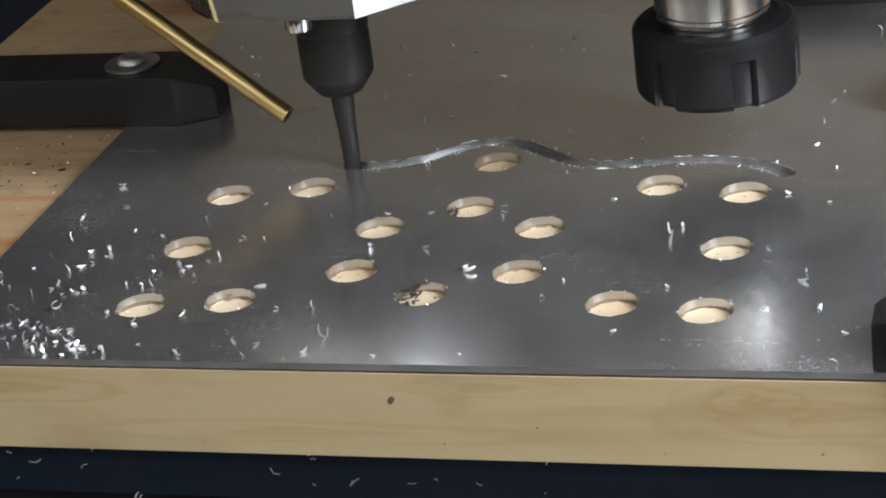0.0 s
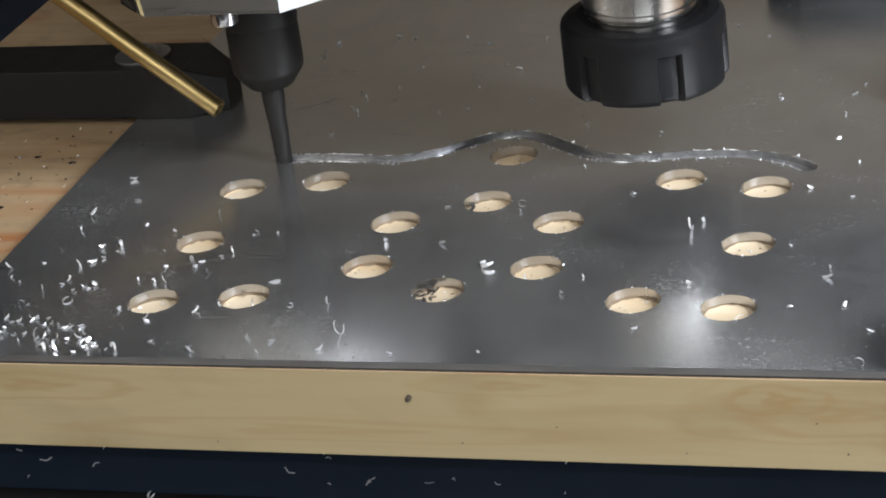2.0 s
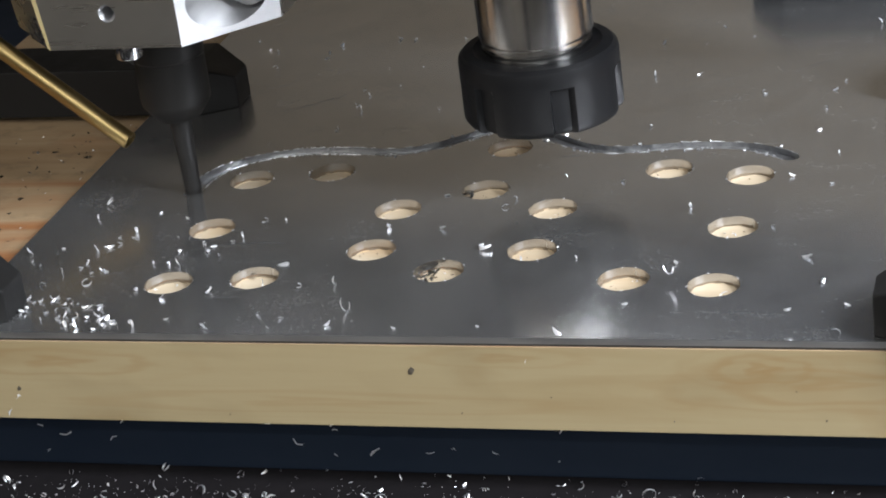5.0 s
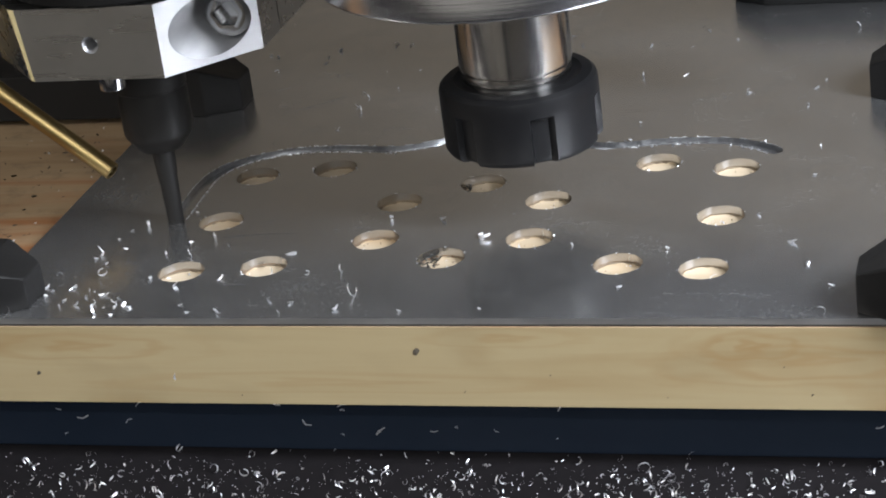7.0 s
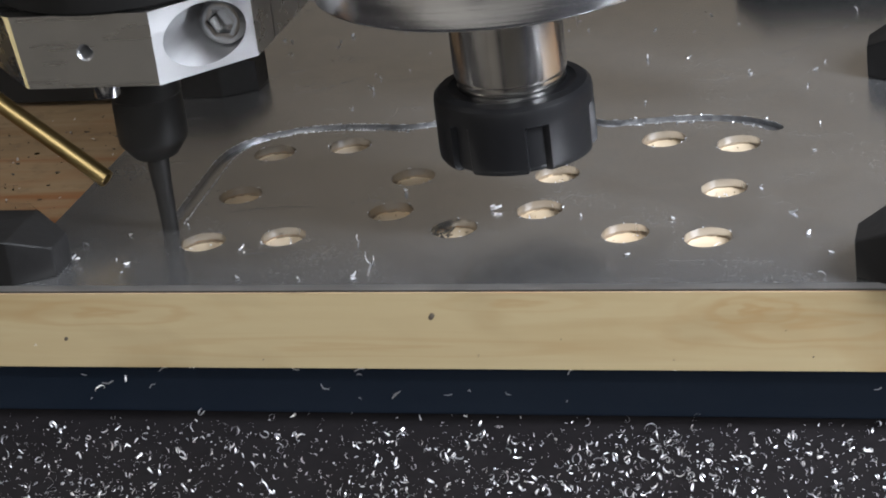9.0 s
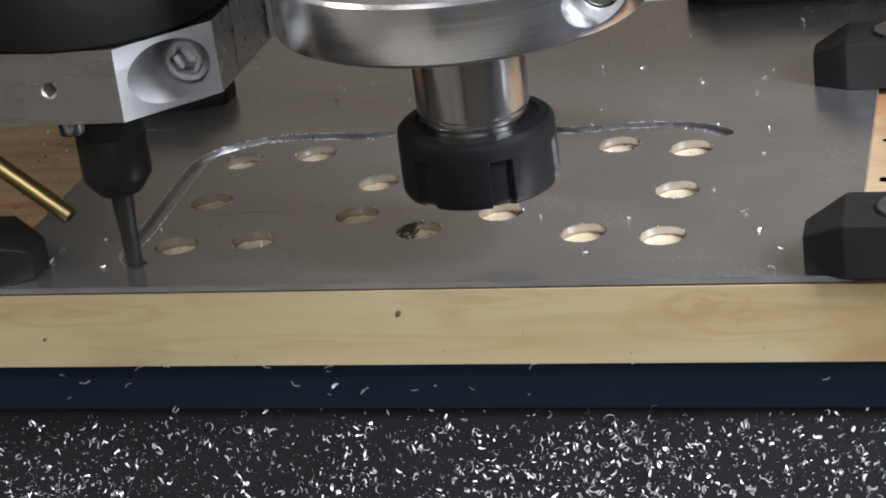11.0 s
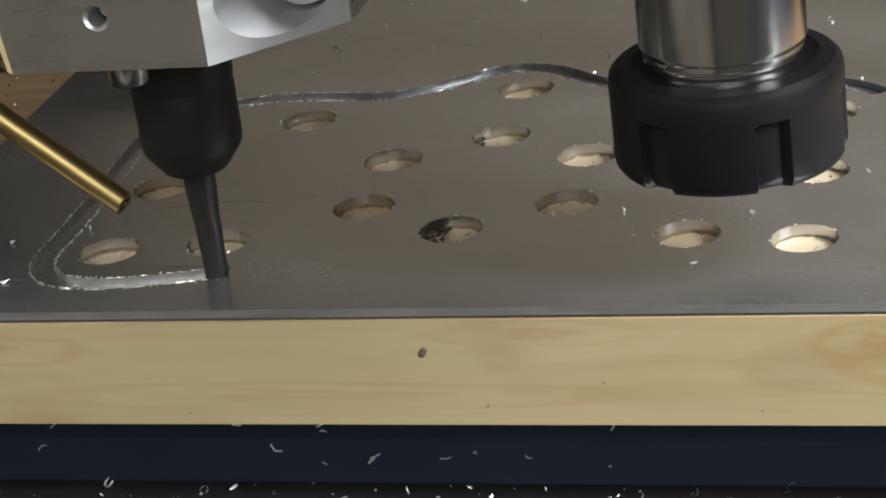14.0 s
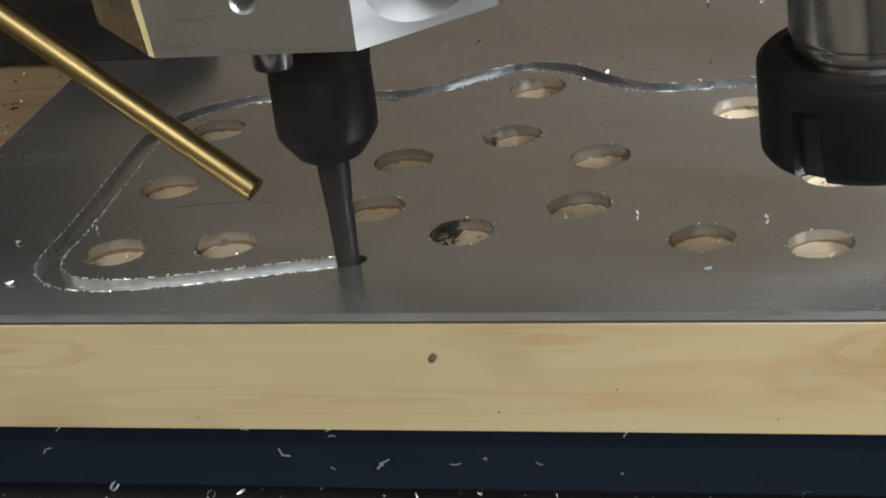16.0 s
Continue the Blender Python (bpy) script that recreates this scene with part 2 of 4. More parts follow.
M_CONCRETE = speckled("grey_concrete", (0.48, 0.46, 0.42), (0.56, 0.53, 0.49), 0.8, 20)
M_GANTRY = speckled("dark_anodised_plate", (0.006, 0.007, 0.010), (0.009, 0.010, 0.014), 0.7, 200, 0.0, 0.05, 0.08)
M_EDGE = turned_metal("bare_plate_edge", (0.8, 0.8, 0.8), 0.4, (1, 1, 1), 0.05)
M_OIL = speckled("dark_residue", (0.02, 0.018, 0.015), (0.04, 0.035, 0.03), 0.3, 500)


# ---- mesh helpers ----
def part(name, bm, material, parent=None, label="", smooth=0):
    if smooth:
        for f in bm.faces:
            f.smooth = True
        for e in bm.edges:
            if len(e.link_faces) == 2 and e.calc_face_angle(0) > radians(smooth):
                e.smooth = False
    bmesh.ops.scale(bm, vec=(S, S, S), verts=bm.verts)
    me = bpy.data.meshes.new(name)
    bm.to_mesh(me)
    bm.free()
    for m in (material if isinstance(material, (list, tuple)) else (material,)):
        me.materials.append(m)
    ob = new(name, me)
    if parent:
        ob.parent = parent
    if label:
        tagged(ob, label)
    return ob


def empty(name, x=0, y=0, z=0):
    ob = new(name)
    ob.location = (x * S, y * S, z * S)
    ob.empty_display_size = 0.01
    return ob


def box(x0, y0, z0, x1, y1, z1, bevel=0.0, seg=2):
    bm = bmesh.new()
    bmesh.ops.create_cube(bm, size=1)
    for v in bm.verts:
        v.co = Vector(((x0 + x1) / 2 + v.co.x * (x1 - x0), (y0 + y1) / 2 + v.co.y * (y1 - y0), (z0 + z1) / 2 + v.co.z * (z1 - z0)))
    if bevel:
        bmesh.ops.bevel(bm, geom=bm.edges[:], offset=bevel, segments=seg, affect="EDGES", profile=0.6)
    return bm


def lathe(profile, seg=64, cx=0.0, cy=0.0, inset=None, caps=True):
    """Turn (radius, z) rows round a vertical axis; inset(angle, row) lessens the radius."""
    bm = bmesh.new()
    rings = []
    for k, (r, z) in enumerate(profile):
        ring = []
        for i in range(seg):
            a = 2 * math.pi * i / seg
            q = r - (inset(a, k) if inset else 0)
            ring.append(bm.verts.new((cx + q * math.cos(a), cy + q * math.sin(a), z)))
        rings.append(ring)
    for lo, hi in zip(rings, rings[1:]):
        for i in range(seg):
            j = (i + 1) % seg
            bm.faces.new((lo[i], lo[j], hi[j], hi[i]))
    if caps:
        bm.faces.new(rings[0][::-1])
        bm.faces.new(rings[-1])
    bmesh.ops.recalc_face_normals(bm, faces=bm.faces)
    return bm


def prism(outline, z0, z1, bevel=0.0, seg=2):
    bm = bmesh.new()
    lo = [bm.verts.new((x, y, z0)) for x, y in outline]
    hi = [bm.verts.new((x, y, z1)) for x, y in outline]
    n = len(lo)
    bm.faces.new(lo[::-1])
    bm.faces.new(hi)
    for i in range(n):
        bm.faces.new((lo[i], lo[(i + 1) % n], hi[(i + 1) % n], hi[i]))
    bmesh.ops.recalc_face_normals(bm, faces=bm.faces)
    if bevel:
        bmesh.ops.bevel(bm, geom=bm.edges[:], offset=bevel, segments=seg, affect="EDGES", profile=0.6)
    return bm


def rod(a, b, r, seg=20, r2=None, caps=True):
    a, b = Vector(a), Vector(b)
    bm = bmesh.new()
    bmesh.ops.create_cone(bm, cap_ends=caps, segments=seg, radius1=r, radius2=r if r2 is None else r2, depth=(b - a).length)
    turn = (b - a).to_track_quat("Z", "Y").to_matrix().to_4x4()
    bmesh.ops.transform(bm, matrix=Matrix.Translation((a + b) / 2) @ turn, verts=bm.verts)
    return bm


def join(bm, other):
    me = bpy.data.meshes.new("tmp")
    other.to_mesh(me)
    other.free()
    bm.from_mesh(me)
    bpy.data.meshes.remove(me)
    return bm


def curl(bm, rnd, at, size):
    """One shaving: a short curled ribbon, tilted at random."""
    turns = rnd.uniform(2.2, 5.2)
    r, w, n = size * rnd.uniform(0.35, 0.7), size * rnd.uniform(0.14, 0.42), 8
    m = Matrix.Translation(at) @ Euler((rnd.uniform(-1.5, 1.5), rnd.uniform(-1.5, 1.5), rnd.uniform(0, 6.28))).to_matrix().to_4x4()
    prev = None
    made = []
    for k in range(n + 1):
        a = turns * k / n
        q = r * (1 + 0.35 * k / n)
        pair = [bm.verts.new(m @ Vector((q * math.cos(a), q * math.sin(a), s * w * (0.4 + 0.6 * math.sin(math.pi * (k + 0.6) / (n + 1.2)))))) for s in (-0.5, 0.5)]
        made += pair
        if prev:
            bm.faces.new((prev[0], prev[1], pair[1], pair[0]))
        prev = pair
    low = min(v.co.z for v in made)
    for v in made:
        v.co.z += at[2] - low


def flake(bm, rnd, at, size):
    """One flat crumb: a bent little leaf lying nearly level."""
    n = rnd.choice((5, 6, 7))
    m = Euler((rnd.gauss(0, 0.35), rnd.gauss(0, 0.35), rnd.uniform(0, 6.28))).to_matrix()
    lift = size * rnd.uniform(0.0, 0.5)
    ring = []
    for k in range(n):
        a = 2 * math.pi * k / n
        r = size * rnd.uniform(0.3, 0.55)
        p = m @ Vector((r * 1.5 * math.cos(a), r * 0.8 * math.sin(a), lift * math.cos(a) ** 2))
        ring.append(p)
    low = min(p.z for p in ring)
    top = [bm.verts.new(Vector(at) + p - Vector((0, 0, low))) for p in ring]
    mid = bm.verts.new(Vector(at) + sum(ring, Vector()) / n - Vector((0, 0, low)) + Vector((0, 0, 0.12 * size)))
    for k in range(n):
        bm.faces.new((top[k], top[(k + 1) % n], mid))


# ---- the plan, in centimetres; plate top at z = 0, its front edge at y = 0 ----
CX = -0.11
HOLES = []
for dx, y in ((6.6, 2.63), (6.6, 5.71), (6.6, 8.75), (4.49, 2.92), (4.49, 9.20), (2.0, 4.46), (2.0, 6.81)):
    HOLES += [(CX - dx, y), (CX + dx, y)]
HOLES += [(CX, 3.33), (CX, 7.98), (CX, 10.69)]
HOLE_R = 0.60
PLATE = (-11.48, 0.0, 11.42, 30.5)
THICK = 0.205
BOARD_Z = -2.28
BED_Z = -3.97
GROOVE_R = 0.23
GROOVE_DEPTH = 0.14
FEED = 1.135  # cm per second

ROUTE = [(7.34, 9.86), (6.89, 10.23), (6.16, 10.56), (5.31, 10.68), (4.34, 10.66), (3.52, 10.52), (2.69, 10.46), (1.95, 10.66), (1.12, 11.2), (0.35, 11.8),
         (-0.35, 12.02), (-0.97, 11.86), (-1.6, 11.37), (-2.25, 10.85), (-3.16, 10.52), (-4.43, 10.6), (-5.35, 10.64), (-6.3, 10.5), (-7.0, 10.2),
         (-7.6, 9.72), (-7.95, 9.1), (-8.08, 8.4), (-8.06, 7.3), (-8.0, 5.88), (-7.95, 4.7), (-7.93, 3.6), (-7.95, 2.8), (-7.9, 2.15),
         (-7.6, 1.6), (-7.07, 1.28), (-6.25, 1.17), (-5.2, 1.33), (-4.2, 1.56), (-3.2, 1.82), (-2.59, 1.98), (-1.5, 2.25)]


def smooth_route(points, step=0.12):
    p = [Vector((x, y)) for x, y in points]
    p = [2 * p[0] - p[1]] + p + [2 * p[-1] - p[-2]]
    fine = []
    for a, b, c, d in zip(p, p[1:], p[2:], p[3:]):
        for k in range(24):
            t = k / 24
            fine.append(0.5 * (2 * b + (c - a) * t + (2 * a - 5 * b + 4 * c - d) * t * t + (3 * b - a - 3 * c + d) * t ** 3))
    fine.append(p[-2])
    out, along, left = [fine[0]], 0.0, 0.0
    for u, v in zip(fine, fine[1:]):
        seg = (v - u).length
        while left + seg >= step:
            u = u + (v - u) * ((step - left) / seg)
            seg = (v - u).length
            out.append(u)
            left = 0.0
        left += seg
    return out


STEP = 0.12
LINE = smooth_route(ROUTE, STEP)
START = min(range(len(LINE)), key=lambda i: (LINE[i] - Vector((-3.93, 10.57))).length)
LAST = START + int(16.0 * FEED / STEP) + 1
LINE = LINE[:LAST + 1]


def cutter_at(t):
    s = START + t * FEED / STEP
    i = min(int(s), len(LINE) - 2)
    return LINE[i] + (LINE[i + 1] - LINE[i]) * (s - i)


def side(i):
    a, b = LINE[max(i - 1, 0)], LINE[min(i + 1, len(LINE) - 1)]
    d = (b - a).normalized()
    return Vector((-d.y, d.x)) * GROOVE_R


LEFT = [LINE[i] + side(i) for i in range(len(LINE))]
RIGHT = [LINE[i] - side(i) for i in range(len(LINE))]


def cap_arc(i, sign, n=9):
    d = side(i)
    e = Vector((d.y, -d.x)) * sign  # ahead or back along the route
    return [LINE[i] + d * math.cos(math.pi * k / n) * sign + e * math.sin(math.pi * k / n) for k in range(1, n)]


CAP_END = cap_arc(len(LINE) - 1, 1)
CAP_START = cap_arc(0, -1)
GROOVE_LOOP = LEFT + CAP_END + RIGHT[::-1] + CAP_START


def filled_sheet(outer, loops, z):
    bm = bmesh.new()
    for loop in [outer] + loops:
        vs = [bm.verts.new((p[0], p[1], z)) for p in loop]
        for a, b in zip(vs, vs[1:] + vs[:1]):
            bm.edges.new((a, b))
    bmesh.ops.triangle_fill(bm, use_beauty=True, use_dissolve=False, edges=bm.edges[:])
    for f in bm.faces:
        f.normal_update()
        if f.normal.z < 0:
            f.normal_flip()
    return bm


def circle(c, r, n=40, rag=0.0):
    return [(c[0] + (r + random.uniform(-rag, rag)) * math.cos(2 * math.pi * k / n), c[1] + (r + random.uniform(-rag, rag)) * math.sin(2 * math.pi * k / n)) for k in range(n)]


def wall_between(loop, z0, z1):
    bm = bmesh.new()
    lo = [bm.verts.new((p[0], p[1], z0)) for p in loop]
    hi = [bm.verts.new((p[0], p[1], z1)) for p in loop]
    for i in range(len(lo)):
        j = (i + 1) % len(lo)
        bm.faces.new((lo[i], lo[j], hi[j], hi[i]))
    return bm


# ---- the room: out of view, toned for reflections in the metal ----
def room():
    # dark south strip and light west front are added to shape shaft and flange reflections
    for name, b, m in (("floor", (-220, -220, -92, 220, 220, -90), M_CONCRETE), ("ceiling", (-220, -220, 210, 220, 220, 212), M_ROOM),
                       ("wall_north", (-220, 220, -90, 220, 224, 210), M_WALL), ("wall_south", (-220, -224, -90, 220, -220, 210), M_SOUTH), ("wall_pier", (-14, -200, -90, 8, -180, 210), M_DARK_UNSEEN),
                       ("wall_east", (220, -220, -90, 224, 220, 210), M_ROOM), ("wall_west", (-112, 10, -90, -108, 220, 210), M_DARK_UNSEEN), ("wall_west_front", (-112, -220, -90, -108, 10, 210), M_SOUTH)):
        tagged(part(name, box(*b), m), "plain dim unseen workshop " + name.split("_")[0], name.split("_")[0], kind="structure")


room()


# ---- machine table ----
def machine_table():
    table = tagged(empty("machine_table", 0, 5, BED_Z), "black router table with a navy steel rail", "machine table")
    def put(name, bm, m, label=""):
        bmesh.ops.translate(bm, verts=bm.verts, vec=(0, -5, -BED_Z))
        return part(name, bm, m, table, label)
    put("bed", box(-45, -13, BED_Z - 1.5, 45, 45, BED_Z, 0.05), M_BED, "black sheet littered with swarf")
    put("rail", box(-40, 0.71, BED_Z, 40, 34, BOARD_Z, 0.06), M_NAVY, "navy painted steel rail with scratches")
    rnd = random.Random(5)
    for k in range(26):
        x, z, l, a = rnd.uniform(-10, 11), rnd.uniform(-3.7, -2.5), rnd.uniform(0.05, 0.35), rnd.uniform(-0.7, 0.7)
        bm = bmesh.new()
        p = Vector((x, 0.70, z))
        d = Vector((math.cos(a), 0, math.sin(a))) * l
        n = Vector((-d.z, 0, d.x)).normalized() * rnd.uniform(0.01, 0.02)
        m = p + d * 0.5 + n * rnd.uniform(-4, 4)
        lo, hi = [[bm.verts.new(q + n * e) for q in (p, m, p + d)] for e in (-1, 1)]
        for q in (0, 1):
            bm.faces.new((lo[q], lo[q + 1], hi[q + 1], hi[q]))
        put("scratch", bm, M_CHIP)
    for sx in (-38, 38):
        for sy in (-9, 40):
            put("leg", box(sx - 3, sy - 3, -90, sx + 3, sy + 3, BED_Z - 1.5, 0.2), M_GANTRY)
    return table


machine_table()


# ---- pine board with pockets drilled by the cutter ----
def pine_board():
    x0, y0, x1, y1 = -18.93, -0.05, 18.0, 31.5
    zt = -THICK - 0.004
    board = tagged(empty("spoil_board", 0, 0, BOARD_Z), "pale pine board under the plate, drilled and stained", "board")
    rnd = random.Random(2)
    rings = [circle(h, HOLE_R + 0.025, 28) for h in HOLES]
    bm = filled_sheet([(x0, y0), (x1, y0), (x1, y1), (x0, y1)], rings, zt)
    for h in HOLES:  # shallow undercut ring where the drill left the plate
        join(bm, wall_between(circle(h, HOLE_R + 0.025, 28), zt - 0.02, zt))
    bmesh.ops.remove_doubles(bm, verts=bm.verts, dist=0.0005)
    bmesh.ops.translate(bm, verts=bm.verts, vec=(0, 0, -BOARD_Z))
    part("top_face", bm, M_PINETOP, board, "worn pine top with orange stains")
    for h in HOLES:
        out, mid = circle(h, HOLE_R + 0.025, 28), circle(h, HOLE_R - 0.03, 28, 0.03)
        b = bmesh.new()
        vo = [b.verts.new((p[0], p[1], zt - 0.02)) for p in out]
        vm = [b.verts.new((p[0], p[1], zt - 0.02)) for p in mid]
        deep = zt - rnd.uniform(0.03, 0.06)
        vd = [b.verts.new((p[0], p[1], deep)) for p in mid]
        # dark rim faces paint the shaded gap between plate and wood
        for k in range(28):
            q = (k + 1) % 28
            b.faces.new((vo[k], vo[q], vm[q], vm[k])).material_index = 1
            b.faces.new((vm[k], vm[q], vd[q], vd[k])).material_index = 1 if rnd.random() < 0.7 else 0
        b.faces.new(vd)
        bmesh.ops.recalc_face_normals(b, faces=b.faces)
        bmesh.ops.translate(b, verts=b.verts, vec=(0, 0, -BOARD_Z))
        part("drilled_pocket", b, (M_FRESH, M_GAP_DUST), board)
    # flat dark patches: painted shade of old holes at right, specks at left
    for x, y, r in ((11.85, 12.2, 0.16), (11.9, 9.4, 0.2), (11.9, 6.55, 0.22), (12.9, 8.0, 0.18), (-13.2, 8.1, 0.10), (-12.4, 10.9, 0.12), (-13.6, 11.3, 0.09), (-12.9, 6.1, 0.08), (-14.5, 9.6, 0.1)):
        b = bmesh.new()
        b.faces.new([b.verts.new((x + r * rnd.uniform(0.7, 1.2) * math.cos(2 * math.pi * k / 9), y + r * rnd.uniform(0.5, 1.0) * math.sin(2 * math.pi * k / 9), zt + 0.006 - BOARD_Z)) for k in range(9)])
        bmesh.ops.solidify(b, geom=b.faces[:], thickness=0.01)
        part("old_drill_mark", b, M_OIL, board)
    bm = bmesh.new()
    lo = [(x0, y0), (x1, y0), (x1, y1), (x0, y1)]
    bm = wall_between(lo, 0, zt - BOARD_Z)
    bm.faces.new([bm.verts.new((p[0], p[1], 0)) for p in lo])
    part("edge_band", bm, M_PINE, board, "pale planed pine edge")
    for x, z, r in ((0.03, -0.85, 0.10), (-9.76, -1.48, 0.06), (3.2, -1.45, 0.02), (5.9, -2.0, 0.02), (1.1, -1.9, 0.022), (9.2, -1.9, 0.025), (8.6, -1.2, 0.02), (-4.5, -2.05, 0.02)):
        b = bmesh.new()
        n = 10
        vs = [b.verts.new((x + r * 0.8 * math.cos(2 * math.pi * k / n) * rnd.uniform(0.8, 1.2) + 0.35 * r * math.sin(2 * math.pi * k / n), y0 - 0.004, z - BOARD_Z + r * math.sin(2 * math.pi * k / n) * rnd.uniform(0.8, 1.3))) for k in range(n)]
        top = b.verts.new((x, y0 - 0.02, z - BOARD_Z))
        for k in range(n):
            b.faces.new((vs[k], vs[(k + 1) % n], top))
        part("dark_fleck", b, M_DARK, board)
    return board


pine_board()


def lip(bm, rnd, steps, c):
    """A thin torn lip raised along both edges of the groove, broken here and there."""
    for sign in (1, -1):
        high = rnd.uniform(0.0, 0.03)
        for k in steps:
            a, b = [LINE[q] + side(q) * sign - c for q in (k, k + 1)]
            out = side(k).normalized() * sign * rnd.uniform(0.012, 0.03)
            nxt = max(0.0, rnd.uniform(-0.11, 0.026))
            if high + nxt > 0.004:
                base = [bm.verts.new((p.x, p.y, 0.001)) for p in (a, b)]
                top = [bm.verts.new((p.x + out.x * 0.4, p.y + out.y * 0.4, h + 0.002)) for p, h in ((a, high), (b, nxt))]
                far = [bm.verts.new((p.x + out.x, p.y + out.y, 0.001)) for p in (a, b)]
                bm.faces.new((base[0], base[1], top[1], top[0]))
                bm.faces.new((top[0], top[1], far[1], far[0]))
            high = nxt


# ---- the plate being cut ----
def metal_plate():
    plate = tagged(empty("metal_plate", 0, 0, 0), "scratched aluminium plate with round holes and a milled groove", "metal plate")
    x0, y0, x1, y1 = PLATE
    outer = [(x0, y0), (x1, y0), (x1, y1), (x0, y1)]
    rings = [circle(h, HOLE_R, 44, 0.013) for h in HOLES]
    bm = filled_sheet(outer, rings + [GROOVE_LOOP], 0)
    bot = filled_sheet(outer, rings, -THICK + 0.002)
    bmesh.ops.reverse_faces(bot, faces=bot.faces[:])
    join(bm, bot)
    part("sheet", bm, M_SHEET, plate)
    bm = wall_between(outer, -THICK + 0.05, 0)
    part("edge_band", bm, M_SAWN, plate, "sawn grey plate edge")
    # shaded gap between plate and board, painted as a dark set-back strip
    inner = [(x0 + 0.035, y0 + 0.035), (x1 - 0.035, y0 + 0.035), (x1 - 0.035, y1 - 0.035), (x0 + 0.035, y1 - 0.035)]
    part("gap_shade_strip", wall_between(inner, -THICK, -THICK + 0.055), M_GAP_SHADE, plate, "dark strip painted as the shaded gap under the plate edge")
    for ring in rings:
        part("hole_wall", wall_between(ring, -THICK, 0), M_CUT, plate, smooth=40)
    bm = wall_between(GROOVE_LOOP, -GROOVE_DEPTH - 0.01, 0)
    part("groove_wall", bm, M_GROOVE, plate, "bright freshly milled groove wall", smooth=40)
    rnd = random.Random(77)
    for k in range(9):
        x, y, l, a, bend = rnd.uniform(-9, 9.5), rnd.uniform(0.6, 16), rnd.uniform(0.5, 2.4), rnd.uniform(-0.9, 0.9), rnd.uniform(-0.5, 0.5)
        if k == 0:
            x, y, l, a, bend = -7.0, 4.35, 3.0, 0.5, -0.35
        wide, n, bm, last = rnd.uniform(0.006, 0.013), 14, bmesh.new(), None
        for q in range(n + 1):
            f = q / n
            p = Vector((x + l * f * math.cos(a + bend * f), y + l * f * math.sin(a + bend * f)))
            w = wide * math.sin(math.pi * (0.04 + 0.92 * f))
            pair = [bm.verts.new((p.x, p.y + e * w, 0.003)) for e in (-1, 1)]
            if last and all((p - Vector(h)).length > HOLE_R + 0.05 for h in HOLES) and all((p - g).length > 0.35 for g in LINE[::2]):
                bm.faces.new((last[0], pair[0], pair[1], last[1]))
            last = pair
        part("scratch", bm, M_BORE, plate, "fine scratch")
    # floor of the groove that was cut before
    bm = bmesh.new()
    zz = -GROOVE_DEPTH
    for i in range(START):
        bm.faces.new([bm.verts.new((p.x, p.y, zz)) for p in (RIGHT[i], RIGHT[i + 1], LEFT[i + 1], LEFT[i])])
    bm.faces.new([bm.verts.new((p.x, p.y, zz)) for p in [LEFT[0]] + CAP_START[::-1] + [RIGHT[0]]])
    for f in bm.faces:
        f.normal_update()
        if f.normal.z < 0:
            f.normal_flip()
    part("groove_floor", bm, M_GROOVE, plate, "milled groove floor")
    pieces, burrs, rnd = [], [], random.Random(31)
    i = START
    while i < len(LINE) - 1:
        j = min(i + 2, len(LINE) - 1)
        loop = [RIGHT[k] for k in range(i, j + 1)] + [LEFT[k] for k in range(j, i - 1, -1)]
        if j == len(LINE) - 1:
            loop = [RIGHT[k] for k in range(i, j + 1)] + CAP_END[::-1] + [LEFT[k] for k in range(j, i - 1, -1)]
        c = (LINE[i] + LINE[j]) / 2
        bm = prism([(p.x - c.x, p.y - c.y) for p in loop], -0.07, 0)
        ob = part("groove_floor", bm, M_SHEET, plate)
        ob.location = (c.x * S, c.y * S, 0)
        bm = bmesh.new()
        for q in range(5):
            k = rnd.randrange(i, j)
            p = LINE[k] + side(k) * rnd.choice((-1, 1, 1)) * rnd.uniform(1.0, 1.2) - c
            flake(bm, rnd, Vector((p.x, p.y, 0)), rnd.uniform(0.02, 0.055))
        lip(bm, rnd, range(i, j), c)
        burr = part("burr", bm, M_CHIP, plate, "bright torn burr beside the groove")
        burr.location = (c.x * S, c.y * S, 0)
        burrs.append((burr, c, ((i + j) / 2 - START) * STEP / FEED))
        pieces.append((ob, c, ((i + j) / 2 - START) * STEP / FEED))
        i = j
    return plate, pieces, burrs


plate, groove_pieces, burrs = metal_plate()


